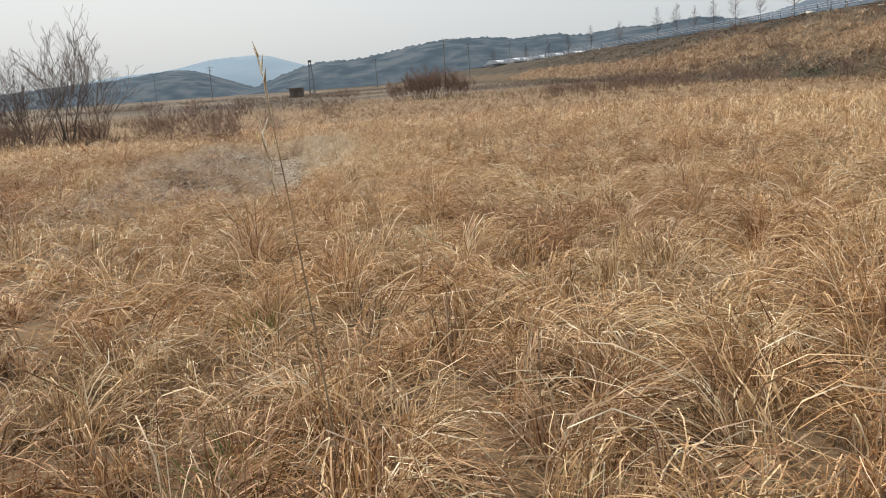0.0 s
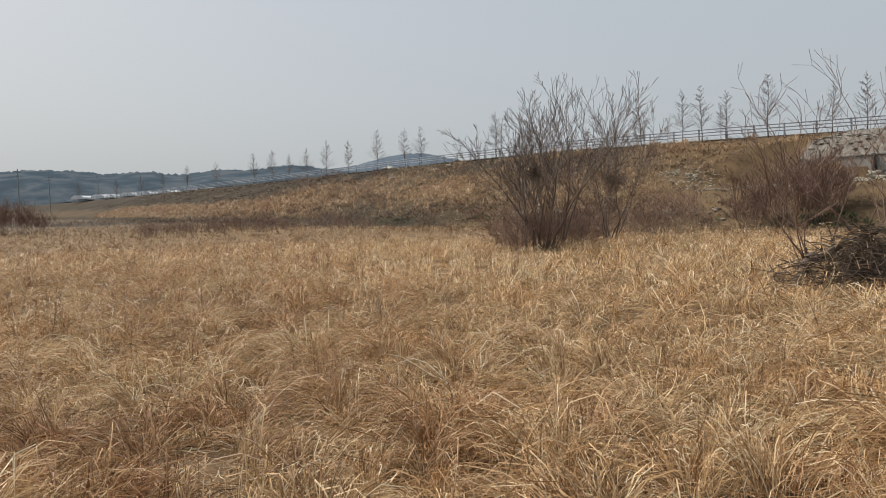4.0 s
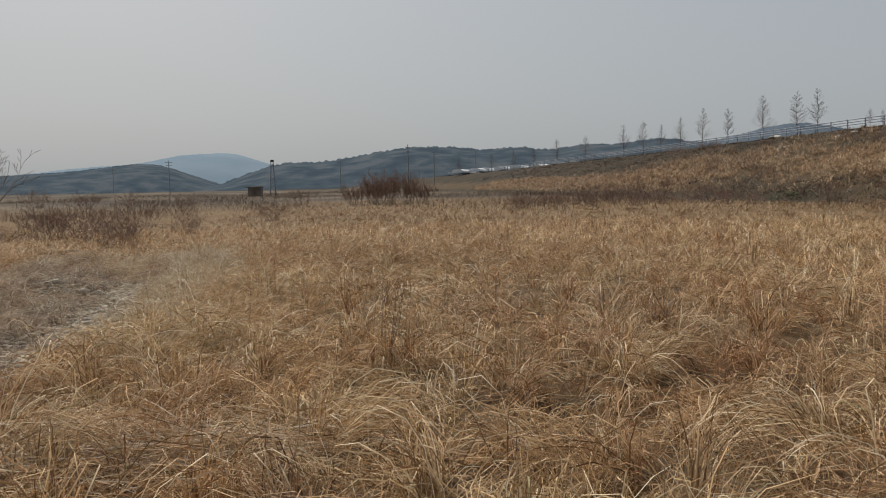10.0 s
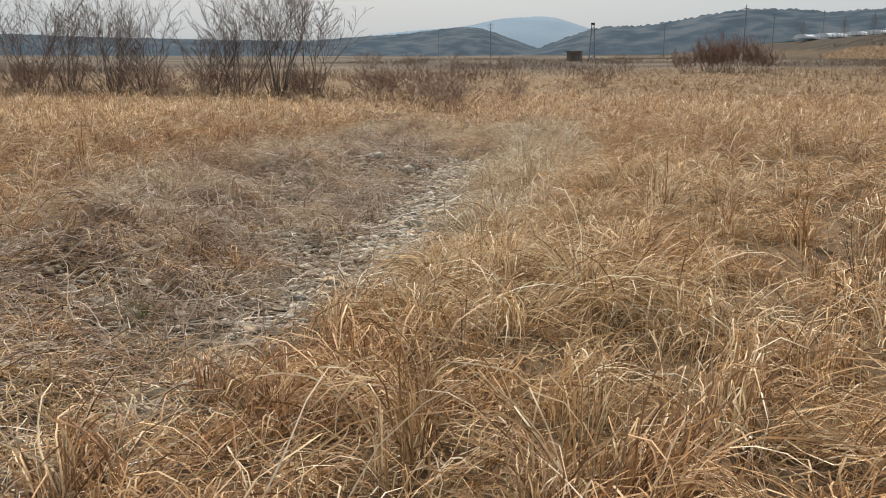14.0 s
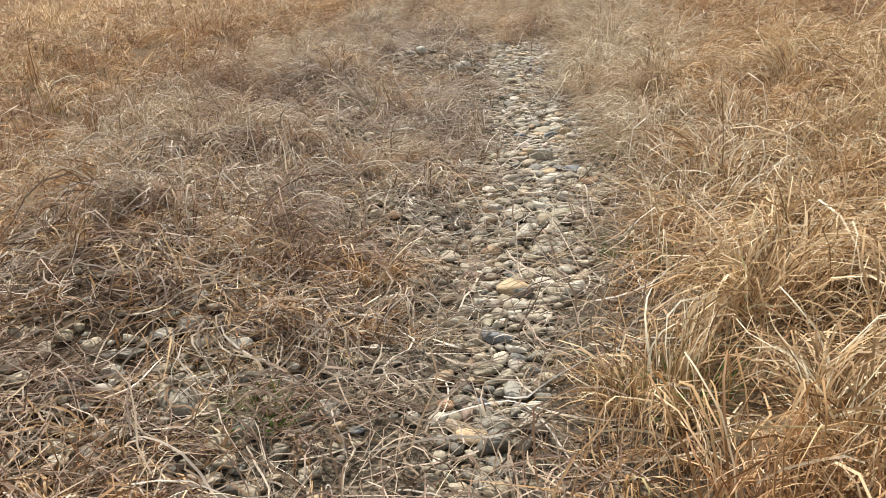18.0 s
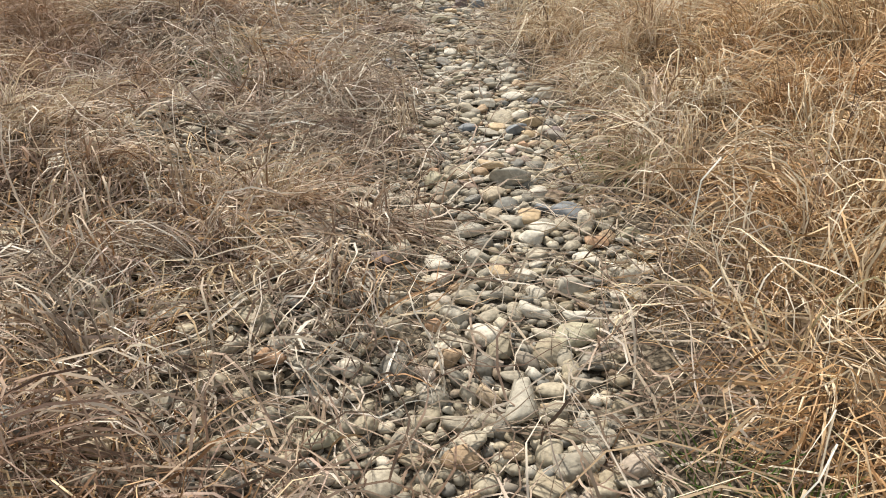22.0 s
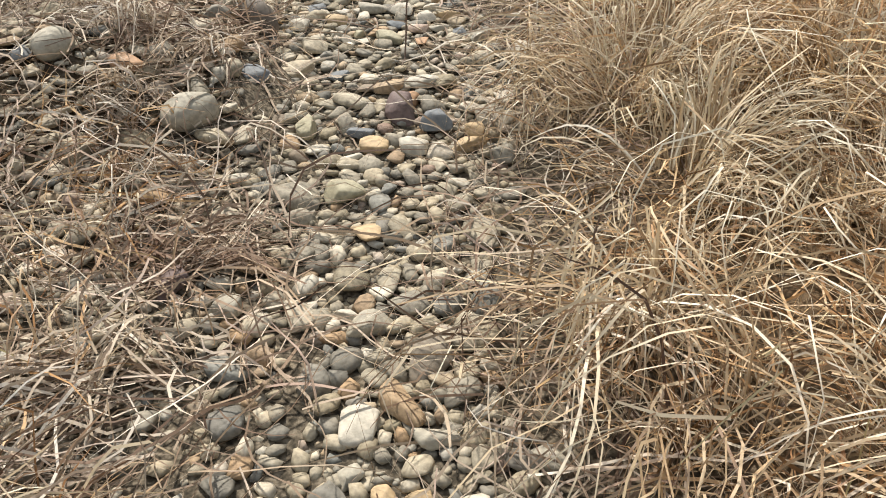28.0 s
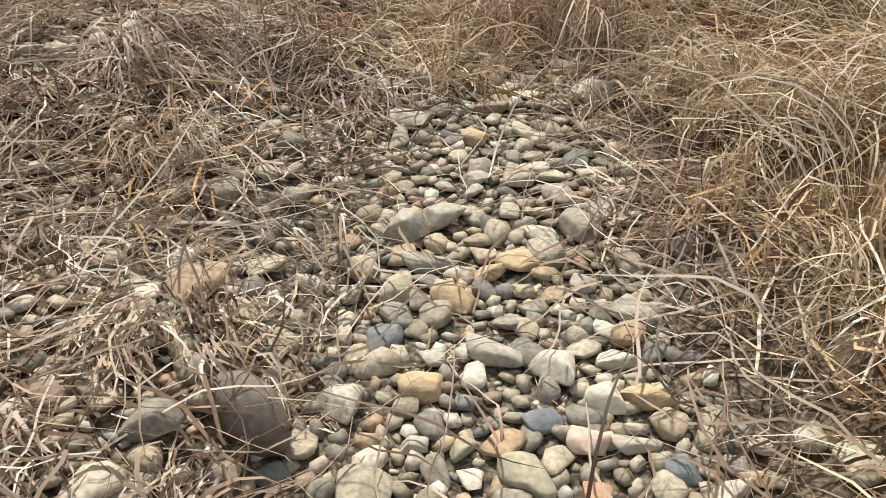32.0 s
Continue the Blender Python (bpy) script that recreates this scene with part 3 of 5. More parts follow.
def golden_slope(x, y):
    """Tall golden grass: a streaky belt along the middle of the slope, sinking to the foot of the bank further off."""
    up = up_bank(x, y)
    mid = 0.46 + 0.07 * np.sin(y / 13.0) - 0.16 * smoothstep((y - 95) / 40)
    belt = np.exp(-((up - mid) / 0.19) ** 2) * np.clip(0.95 + 0.9 * wave(x + 0.25 * y, 0.45 * y, 8.0, 0.7), 0.05, 1) * (1 - smoothstep((y - 118) / 30)) * (0.25 + 0.75 * smoothstep((y - 66) / 14))
    fringe = np.exp(-((up - 0.86) / 0.07) ** 2) * np.clip(0.2 + 1.2 * wave(x, y, 5.0, 3.1), 0, 0.8) * (1 - smoothstep((y - 92) / 20))
    strip = smoothstep((up - 0.06) / 0.06) * (1 - smoothstep((up - 0.33) / 0.08)) * np.clip(0.9 + 0.6 * wave(x, 0.5 * y, 9.0, 1.7), 0.15, 1) * smoothstep((y - 84) / 30)
    return np.maximum(np.maximum(belt, fringe), strip) * bank_mask(x, y) * open_rubble(x, y) * smoothstep((y - 46) / 6)


gold_at = gme.attributes.new("gold", "FLOAT", "POINT")
gold_at.data.foreach_set("value", np.maximum(golden_slope(GX, GY) * 0.8 * smoothstep((GY - 54) / 6) * (1 - 0.6 * smoothstep((GY - 110) / 40)), 0.5 * bank_mask(GX, GY) * (1 - smoothstep((GY - 60) / 16))).astype(np.float32).ravel())


def dark_foot(x, y):
    up = up_bank(x, y)
    return smoothstep((up + 0.16) / 0.06) * (1 - smoothstep((up - 0.16) / 0.14)) * np.clip(0.6 + 0.8 * wave(x, y, 3.5, 2.7), 0.05, 1) * (y > 20)


tussock_grass("bank_grass", 14, (24, 66, -4, 200), 1.0, 60, golden_slope, 1.25, 0.034, 2, GOLDBANK, "tall golden-orange grass in patches on the slope of the road bank", locks=5, droop=0.5)
tussock_grass("bank_grass", 18, (24, 66, -4, 200), 1.35, 26, lambda x, y: bank_mask(x, y) * open_rubble(x, y) * (1 - 0.85 * golden_slope(x, y)) * ((x < crest_x(y) - 0.5) & ((y > 47) | (x < crest_x(y) - 13))) * np.clip(0.5 + 0.7 * wave(x, y, 4.0, 4.4), 0.1, 1), 0.6, 0.05, 2, BANKGRASS, "short olive-brown grass on the slope of the road bank", locks=5)
tussock_grass("bank_scrub", 19, (18, 52, 14, 140), 0.9, 24, lambda x, y: dark_foot(x, y) * (0.3 + 0.7 * smoothstep((y - 62) / 8)), 0.85, 0.03, 2, BRUSH, "dark brown scrub along the foot of the bank", locks=7, droop=0.5, category="scrub")
tussock_grass("bank_scrub", 28, (24, 66, 20, 150), 1.3, 24, lambda x, y: bank_mask(x, y) * open_rubble(x, y) * (up_bank(x, y) < 0.92) * np.clip(-1.3 * wave(x, y, 6.0, 0.7) + 0.1, 0, 1) * np.clip(1 - 2 * golden_slope(x, y), 0, 1) * smoothstep((y - 56) / 10), 0.8, 0.04, 1, BRUSH, "dark brown scrub in patches on the slope of the road bank", locks=6, droop=0.5, category="scrub")
tussock_grass("bank_scrub", 29, (24, 62, 100, 230), 1.6, 22, lambda x, y: bank_mask(x, y) * smoothstep((up_bank(x, y) - 0.34) / 0.1) * (up_bank(x, y) < 0.97) * smoothstep((y - 104) / 25), 0.75, 0.06, 1, BRUSH, "dark olive-brown scrub on the upper slope of the road bank", locks=6, droop=0.5, category="scrub")
tussock_grass("bank_grass", 34, (34, 66, 44, 84), 1.0, 30, lambda x, y: bank_mask(x, y) * open_rubble(x, y) * (up_bank(x, y) > 0.1) * (x < crest_x(y) - 0.5) * np.clip(0.45 + 0.9 * wave(x, y, 3.2, 5.5), 0, 1) * (1 - smoothstep((y - 70) / 12)) * smoothstep((y - 46) / 4), 0.7, 0.04, 2, BROWNREED, "tan-brown dry grass on the near slope of the road bank", locks=5, droop=0.5)
tussock_grass("bank_grass", 32, (18, 46, 26, 70), 0.9, 40, lambda x, y: smoothstep((up_bank(x, y) + 0.24) / 0.05) * (1 - smoothstep((up_bank(x, y) + 0.04) / 0.05)) * np.clip(0.7 + 0.6 * wave(x, y, 3.0, 6.1), 0, 1), 0.7, 0.03, 2, BROWNREED, "brown dry grass along the ditch below the bank", locks=5, droop=0.6)
tussock_grass("green_weeds", 20, (18, 52, 30, 110), 0.9, 46, lambda x, y: dark_foot(x, y) * np.clip(0.55 + 1.1 * wave(x, y, 5.0, 9.0), 0, 1) * (up_bank(x, y) > -0.02) * (up_bank(x, y) < 0.12), 0.5, 0.05, 2, DULLGREEN, "dull green weeds in the ditch at the foot of the bank", locks=5, category="weeds")


def left_band(x, y):
    off, half = creek_offset(x, y), creek_half(y)
    run = smoothstep((y - 12.2) / 1.5) * (1 - smoothstep((y - 25.5) / 2.5))
    band = (off < -half - 0.17 + 0.14 * wave(x, y, 0.4, 0.3)) & (off > -2.7)
    return stony(x, y) * run * np.where(band, np.clip(0.66 + 1.2 * wave(x, y, 0.5, 7.0), 0.08, 1), 0)


def hang(x, y):
    return -1.5 + 0.7 * wave(x, y, 1.1, 5.0)


tussock_grass("matted_grass", 21, (-7.0, -1.7, 12, 36), 0.36, 125, left_band, 1.3, 0.0072, 8, MATTED, "matted grey-brown dead grass hanging in bunches over river stones", hang, locks=9, radius=0.34, droop=2.3, flat=0.05, tone_bias=-0.12, wild=0.34)

tussock_grass("field_grass", 33, (-7.0, -1.7, 12, 36), 0.5, 130, lambda x, y: left_band(x, y) * np.clip(-0.12 + 1.9 * wave(x, y, 1.1, 2.4), 0, 1), 0.85, 0.0066, 7, STRAW, "golden-brown dry grass in single clumps among the grey matted grass", locks=10, droop=1.5, tone_bias=0.15, wild=0.3)


def loose_straw(name, seed, zone, per_m2, keep, label, mat, long=(0.25, 0.7), segs=7):
    """Single strands that lie over the ground and the stones."""
    rng = np.random.default_rng(seed)
    x, y = scatter(rng, *zone, per_m2)
    ok = rng.random(len(x)) < keep(x, y)
    x, y = x[ok], y[ok]
    n = len(x)
    g = blades(name, np.stack([x, y, land(x, y)], -1), rng.uniform(0, 6.283, n), rng.uniform(*long, n), rng.uniform(0.0035, 0.0095, n), np.clip(rng.normal(1.15, 0.3, n), 0.2, 1.6), np.clip(rng.normal(0.9, 0.6, n), 0, 2.4), mat, rng, segs, 0.07, 0.28,
               np.clip(rng.normal(0.4, 0.25, n), 0, 1))
    return tagged(g, label, "straw", kind="stuff")


def over_stones(x, y):
    off, half = creek_offset(x, y), creek_half(y)
    run = smoothstep((y - 12.2) / 1.5) * (1 - smoothstep((y - 25.5) / 1.5))
    side = (off < -half) & (off > -2.5)
    edge = (off > half - 0.12) & (off < half + 0.35)
    return run * np.where(side, 0.8, np.where(edge, 1.0, np.where(np.abs(off) <= half, 0.12 + 0.3 * (1 - smoothstep((y - 18) / 2.5)), 0)))


loose_straw("loose_straw", 22, (-6.6, -1.5, 12, 30), 330, over_stones, "loose pale curling strands of dead grass lying over river stones", MATTED)
loose_straw("straw_thatch", 23, (-4, 8, 3.2, 17), 150, near_field, "old fallen straw lying between the tussocks", STRAW, (0.2, 0.45), 3)
loose_straw("straw_thatch", 26, (-6, 0, 12.2, 30), 380, lambda x, y: creek_side(x, y) * (1 - smoothstep((np.abs(creek_offset(x, y)) - 1.6) / 0.6)), "fallen straw lying between the tussocks beside the stones", STRAW, (0.2, 0.5), 4)

rng = np.random.default_rng(27)
n = 900
fx, fy = rng.normal(-0.1, 0.55, n), rng.normal(12.9, 0.3, n)
laid = blades("flattened_straw", np.stack([fx, fy, land(fx, fy) + rng.uniform(0, 0.06, n)], -1), 3.0 + rng.normal(0, 0.35, n) + 0.5 * wave(fx, fy, 0.5), rng.uniform(0.4, 0.85, n), rng.uniform(0.004, 0.009, n), rng.normal(1.25, 0.15, n),
              rng.uniform(0.1, 0.7, n), PALESTRAW, rng, 5, 0.14, 0.12, np.clip(rng.normal(0.5, 0.25, n), 0, 1))
tagged(laid, "pale straw flattened on the ground where it was trodden", "straw", kind="stuff")

rng = np.random.default_rng(15)
bx, by = scatter(rng, -75, 60, 52, 260, 4.4)
keep = (np.clip(wave(bx, by, 13.0, 2.2) + 0.12, 0, 1) > rng.random(len(bx))) & (bank_mask(bx, by) < 0.5) & (np.hypot(bx, by) > 60)
bx, by = bx[keep], by[keep]
n = len(bx)
brush = blades("dead_brush", np.stack([bx, by, land(bx, by)], -1), rng.uniform(0, 6.283, n), rng.uniform(0.4, 1.3, n), rng.uniform(0.018, 0.04, n), rng.uniform(0, 0.7, n), rng.uniform(0.2, 1.4, n), BRUSH, rng, 2)
tagged(brush, "dark brown dead reeds and brush in patches over the plain", "brush", kind="stuff")


tussock_grass("reed_bed", 24, (-44, -10, 39, 50), 0.8, 30, lambda x, y: np.clip(0.6 + 0.9 * wave(x, y, 2.2, 1.1), 0, 1) * smoothstep((y - 40.5 + 0.12 * (x + 18)) / 3) * (x < -11), 1.05, 0.02, 2, BROWNREED,
              "tall brown dry reeds round the feet of the willows", locks=6, droop=0.7, category="reeds")


# ---------------------------------------------------------------- river stones
def stone_mesh(name, seed, level, smooth=False):
    rng = np.random.default_rng(seed)
    bm = bmesh.new()
    bmesh.ops.create_icosphere(bm, subdivisions=level, radius=1)
    ax = Vector((1.0, rng.uniform(0.58, 0.92), rng.uniform(0.55, 0.68) if smooth else rng.uniform(0.26, 0.50)))
    cuts = [(Vector(rng.normal(0, 1, 3)).normalized(), rng.uniform(0.46, 0.84) + (0.28 if smooth else 0)) for _ in range(4 if smooth else 13)]
    slab = not smooth and seed % 5 != 0
    for v in bm.verts:
        d = v.co.normalized()
        if slab:
            d = Vector([math.copysign(abs(c) ** 0.62, c) for c in d]) * 0.86
        r = 1.0 + 0.13 * noise.noise(d * 1.3 + Vector((seed * 7.1, 0, 0))) + 0.05 * noise.noise(d * 3.1 + Vector((0, seed * 3.3, 0)))
        p = d * r
        p.x += 0.25 * p.y * math.sin(seed * 2.3)
        for nrm, h in cuts:
            over = p.dot(nrm) - h
            if over > 0:
                p = p - nrm * over * 0.92
        v.co = Vector((p.x * ax.x, p.y * ax.y, p.z * ax.z))
    me = bpy.data.meshes.new(name)
    bm.to_mesh(me)
    bm.free()
    me.shade_smooth()
    return me


FINE = [stone_mesh("stone", 100 + i, 3) for i in range(14)] + [stone_mesh("stone", 150 + i, 3, True) for i in range(3)]
COARSE = [stone_mesh("stone", 200 + i, 2) for i in range(10)] + [stone_mesh("stone", 230 + i, 1) for i in range(8)]
for me in FINE:
    me.materials.append(STONE)

stone_run = tagged(new("stone_run"), "strip of rounded grey and tan river stones through the grass", "stones", kind="structure")
grid = {}


def free_spot(x, y, r, slack=0.62):
    cx, cy = int(x / 0.2), int(y / 0.2)
    for i in range(cx - 1, cx + 2):
        for j in range(cy - 1, cy + 2):
            for a, b, q in grid.get((i, j), ()):
                if (a - x) ** 2 + (b - y) ** 2 < (slack * (r + q)) ** 2:
                    return False
    return True


def claim(x, y, r):
    grid.setdefault((int(x / 0.2), int(y / 0.2)), []).append((x, y, r))


srng = random.Random(5)
tinted = {}


def stone(x, y, long, turn, mat, high=1.0, which=None, label=""):
    """One stone that stands out by its size or colour; long is its length."""
    k = (srng.randrange(14) if which is None else which, mat.name)
    if k not in tinted:
        tinted[k] = FINE[k[0]].copy()
        tinted[k].materials.clear()
        tinted[k].materials.append(mat)
    ob = new("stone", tinted[k])
    ob.parent = stone_run
    r = long * 0.58
    high = min(high, 1.25)
    z = float(land(x, y)) + 0.30 * r * high
    ob.matrix_world = pose(x, y, z, srng.uniform(-9, 9), srng.uniform(-9, 9), turn) @ Matrix.Diagonal((r, r, r * high, 1))
    if label:
        ob["label"] = label
    claim(x, y, r * 0.85)
    return ob


stone(-3.46, 24.05, 0.15, -20, PALE)
stone(-3.61, 24.06, 0.15, -10, GREYST)
stone(-3.38, 23.83, 0.11, -10, PINK)
stone(-3.48, 23.88, 0.11, 35, SLATE)
stone(-3.49, 23.72, 0.13, 0, OLIVE)
stone(-3.60, 23.69, 0.07, 20, PALE)
stone(-3.75, 23.93, 0.12, 20, OCHRE)
stone(-3.32, 24.10, 0.11, 10, PALE)
stone(-3.25, 23.99, 0.13, -20, OCHRE)
stone(-3.35, 23.97, 0.13, 0, PALE)
stone(-3.30, 24.28, 0.14, 160, GREYST)
stone(-3.95, 24.54, 0.17, 160, GREYST, 1.5)
stone(-3.85, 24.62, 0.16, 35, GREYST, 1.5)
stone(-3.67, 24.70, 0.12, 90, GREYST)
stone(-3.56, 24.60, 0.12, 20, PALE)
stone(-3.75, 24.26, 0.14, -20, OCHRE)
stone(-3.60, 24.45, 0.13, -20, OCHRE)
stone(-3.67, 24.39, 0.11, 35, OCHRE)
stone(-3.90, 24.27, 0.14, 90, OLIVE)
stone(-3.89, 24.08, 0.10, 35, SLATE)
stone(-3.42, 24.39, 0.09, 160, GREYST)
stone(-4.07, 23.70, 0.19, 160, UMBER, 1.25, 14)
stone(-3.28, 23.85, 0.10, 0, GREYST)
stone(-3.84, 25.14, 0.11, 0, OCHRE)
stone(-3.78, 25.04, 0.10, 10, PURPLE)
stone(-3.46, 25.52, 0.19, 10, PALE, 1.5)
stone(-3.50, 25.79, 0.14, -20, RUST)
stone(-4.10, 25.20, 0.17, 0, GREYST, 1.5)
stone(-3.79, 24.87, 0.11, 35, GREYST)
stone(-3.15, 24.57, 0.13, 0, PURPLE)
stone(-3.73, 23.76, 0.08, 0, GREYST)
stone(-3.63, 23.77, 0.08, 35, OLIVE)
stone(-3.35, 23.70, 0.08, 0, RUST)
stone(-3.18, 23.80, 0.09, 90, SLATE)
stone(-3.04, 23.80, 0.08, 160, OCHRE)
stone(-2.93, 23.90, 0.11, 35, GREYST)
stone(-2.85, 23.84, 0.12, 35, OLIVE)
stone(-3.09, 23.76, 0.11, 35, PALE)
stone(-3.37, 23.03, 0.18, 90, PURPLE, 1.5)
stone(-3.23, 22.94, 0.16, 0, SLATE, 1.5)
stone(-3.50, 22.88, 0.12, 160, SLATE)
stone(-3.44, 22.80, 0.12, 90, OCHRE)
stone(-3.29, 22.79, 0.12, 10, PALE)
stone(-3.09, 22.91, 0.12, 90, OCHRE)
stone(-3.10, 22.81, 0.13, 20, OCHRE)
stone(-3.70, 22.90, 0.16, 90, OLIVE, 1.5)
stone(-3.31, 23.29, 0.13, 35, PALE)
stone(-3.35, 23.15, 0.11, 90, RUST)
stone(-2.90, 23.44, 0.20, 90, GREYST, 1.5)
stone(-4.07, 22.78, 0.18, 35, GREYST, 1.05, 15)
stone(-4.58, 22.95, 0.16, 90, GREYST, 1.05, 16)
stone(-4.67, 22.89, 0.09, 90, SLATE)
stone(-2.98, 23.15, 0.11, 10, PALE)
stone(-4.18, 23.22, 0.08, 35, PALE)
stone(-3.96, 23.19, 0.13, 0, SLATE)
stone(-4.14, 22.99, 0.08, 20, PALE)
stone(-4.03, 23.02, 0.10, 90, GREYST)
stone(-4.34, 22.97, 0.13, 20, RUST)
stone(-3.51, 22.72, 0.08, 20, PALE)
stone(-3.66, 23.35, 0.09, 160, SLATE)
stone(-3.31, 21.53, 0.12, 20, PALE)
stone(-3.13, 21.50, 0.11, 10, GREYST)
stone(-3.23, 21.35, 0.07, 90, OCHRE)
stone(-3.15, 21.35, 0.07, 35, OCHRE)
stone(-3.17, 21.23, 0.11, -10, PALE)
stone(-3.25, 21.16, 0.12, 35, PALE)
stone(-3.08, 21.23, 0.10, -20, GREYST)
stone(-2.92, 21.26, 0.10, 10, PALE)
stone(-3.16, 21.07, 0.12, -10, PALE)
stone(-3.71, 21.24, 0.14, -20, SLATE)
stone(-3.66, 21.16, 0.09, -20, SLATE)
stone(-3.30, 20.96, 0.11, 20, PALE)
stone(-3.20, 20.96, 0.12, 10, OLIVE)
stone(-3.33, 21.05, 0.09, -10, GREYST)
stone(-3.33, 21.86, 0.14, 0, GREYST)
stone(-3.39, 22.27, 0.12, 20, OCHRE)
stone(-3.49, 22.48, 0.16, 10, OLIVE, 1.5)
stone(-3.52, 21.16, 0.10, 10, GREYST)
stone(-3.00, 20.93, 0.10, -20, PALE)
stone(-2.90, 20.98, 0.11, 160, GREYST)
stone(-3.72, 21.91, 0.14, -20, GREYST)
stone(-3.39, 21.91, 0.08, -20, PALE)
stone(-3.89, 21.98, 0.14, 35, PURPLE)
stone(-3.31, 21.40, 0.08, 35, GREYST)
stone(-2.88, 21.46, 0.09, 0, GREYST)
stone(-2.67, 20.64, 0.16, 10, PALE, 1.5)
stone(-2.72, 20.56, 0.09, -20, SLATE)
stone(-2.61, 20.48, 0.15, -10, PALE)
stone(-3.02, 20.65, 0.12, -10, PALE)
stone(-2.85, 20.61, 0.14, -10, PALE)
stone(-2.98, 20.48, 0.14, -20, GREYST)
stone(-3.17, 20.52, 0.12, -20, PALE)
stone(-3.06, 20.09, 0.10, -20, SLATE)
stone(-2.81, 20.06, 0.14, 35, SLATE)
stone(-2.74, 20.01, 0.10, 20, OCHRE)
stone(-2.85, 19.98, 0.07, 0, PALE)
stone(-2.90, 19.94, 0.09, 0, PALE)
stone(-2.77, 19.86, 0.08, 0, RUST)
stone(-2.97, 19.76, 0.11, -20, PINK)
stone(-2.89, 19.77, 0.09, 160, PALE)
stone(-2.76, 19.79, 0.10, -20, GREYST)
stone(-2.73, 20.16, 0.15, 10, OCHRE)
stone(-2.61, 20.05, 0.11, 0, PURPLE)
stone(-2.52, 20.25, 0.14, -20, PALE)
stone(-2.42, 20.28, 0.13, -20, GREYST)
stone(-2.62, 20.94, 0.13, 35, GREYST)
stone(-3.93, 20.50, 0.19, -10, GREYST, 1.5)
stone(-4.05, 19.93, 0.16, 20, GREYST, 1.5)
stone(-2.91, 20.09, 0.12, 35, OCHRE)
stone(-2.83, 19.78, 0.08, 90, PINK)
stone(-2.81, 19.42, 0.19, -20, GREYST, 1.5)
stone(-2.69, 19.29, 0.12, 20, PALE)
stone(-2.57, 19.12, 0.15, 90, SLATE)
stone(-2.67, 19.16, 0.09, -20, SLATE)
stone(-2.72, 19.06, 0.13, 20, OCHRE)
stone(-2.67, 18.96, 0.12, 160, PALE)
stone(-2.71, 18.87, 0.13, 0, PALE)
stone(-2.92, 19.04, 0.09, 90, GREYST)
stone(-2.79, 18.99, 0.13, 10, GREYST)
stone(-2.96, 18.92, 0.12, -10, GREYST)
stone(-3.15, 19.40, 0.15, 35, OLIVE)
stone(-2.91, 19.58, 0.13, -10, OCHRE)
stone(-3.18, 19.51, 0.08, -20, RUST)
stone(-3.12, 19.59, 0.09, 90, GREYST)
stone(-2.46, 18.86, 0.11, 0, RUST)
stone(-2.33, 18.93, 0.10, 160, OLIVE)
stone(-4.48, 20.30, 0.20, 90, GREYST, 1.5)
stone(-3.91, 19.23, 0.16, 35, PALE, 1.5)
stone(-3.71, 18.92, 0.09, 0, OCHRE)
stone(-4.15, 19.32, 0.11, 35, GREYST)
stone(-3.52, 18.59, 0.12, 20, PALE)
stone(-3.48, 18.43, 0.11, 20, PALE)
stone(-3.06, 18.63, 0.13, 160, PALE)
stone(-2.92, 18.69, 0.14, -20, GREYST)
stone(-2.82, 18.60, 0.09, 0, OCHRE)
stone(-2.72, 18.59, 0.10, -20, PALE)
stone(-2.57, 18.52, 0.15, 20, GREYST)
stone(-2.69, 18.34, 0.12, -20, PALE)
stone(-2.54, 18.33, 0.11, 0, PALE)
stone(-2.35, 18.59, 0.13, 0, GREYST)
stone(-2.50, 18.72, 0.11, 0, PALE)
stone(-3.25, 18.57, 0.10, -10, PURPLE)
stone(-2.39, 18.48, 0.09, 90, PALE)
stone(-2.84, 18.44, 0.10, 10, GREYST)
stone(-2.95, 18.30, 0.12, -20, GREYST)
stone(-3.02, 18.24, 0.10, 10, RUST)
stone(-2.56, 18.22, 0.14, 10, OLIVE)
stone(-2.72, 17.85, 0.19, 90, GREYST, 1.5)
stone(-2.68, 17.18, 0.15, -10, OCHRE)
stone(-2.41, 17.17, 0.14, 20, PALE)
stone(-2.54, 17.24, 0.12, -10, PALE)
stone(-2.89, 17.43, 0.10, 10, PALE)
stone(-3.16, 17.04, 0.12, 35, OCHRE)
stone(-3.21, 16.96, 0.11, 20, PALE)
stone(-3.47, 17.92, 0.11, 160, RUST)
stone(-3.26, 17.66, 0.10, 20, OLIVE)
stone(-2.80, 17.21, 0.08, -20, PALE)
stone(-2.63, 16.99, 0.09, 0, PALE)
stone(-2.87, 16.77, 0.13, -20, PALE)
stone(-2.75, 16.83, 0.09, 160, OLIVE)
stone(-2.50, 16.91, 0.07, 160, PALE)
stone(-2.83, 16.90, 0.12, 0, GREYST)
stone(-2.69, 16.80, 0.09, -10, PALE)
stone(-2.66, 16.91, 0.06, -10, PALE)
stone(-2.46, 17.41, 0.11, 10, GREYST)
stone(-2.82, 17.00, 0.09, -10, GREYST)
stone(-2.68, 16.66, 0.14, -10, SLATE)
stone(-2.88, 16.05, 0.09, -20, PALE)
stone(-2.79, 16.07, 0.09, 0, PALE)
stone(-2.66, 16.18, 0.09, 10, SLATE)
stone(-2.78, 16.16, 0.08, -10, RUST)
stone(-2.65, 15.98, 0.13, 10, OCHRE)
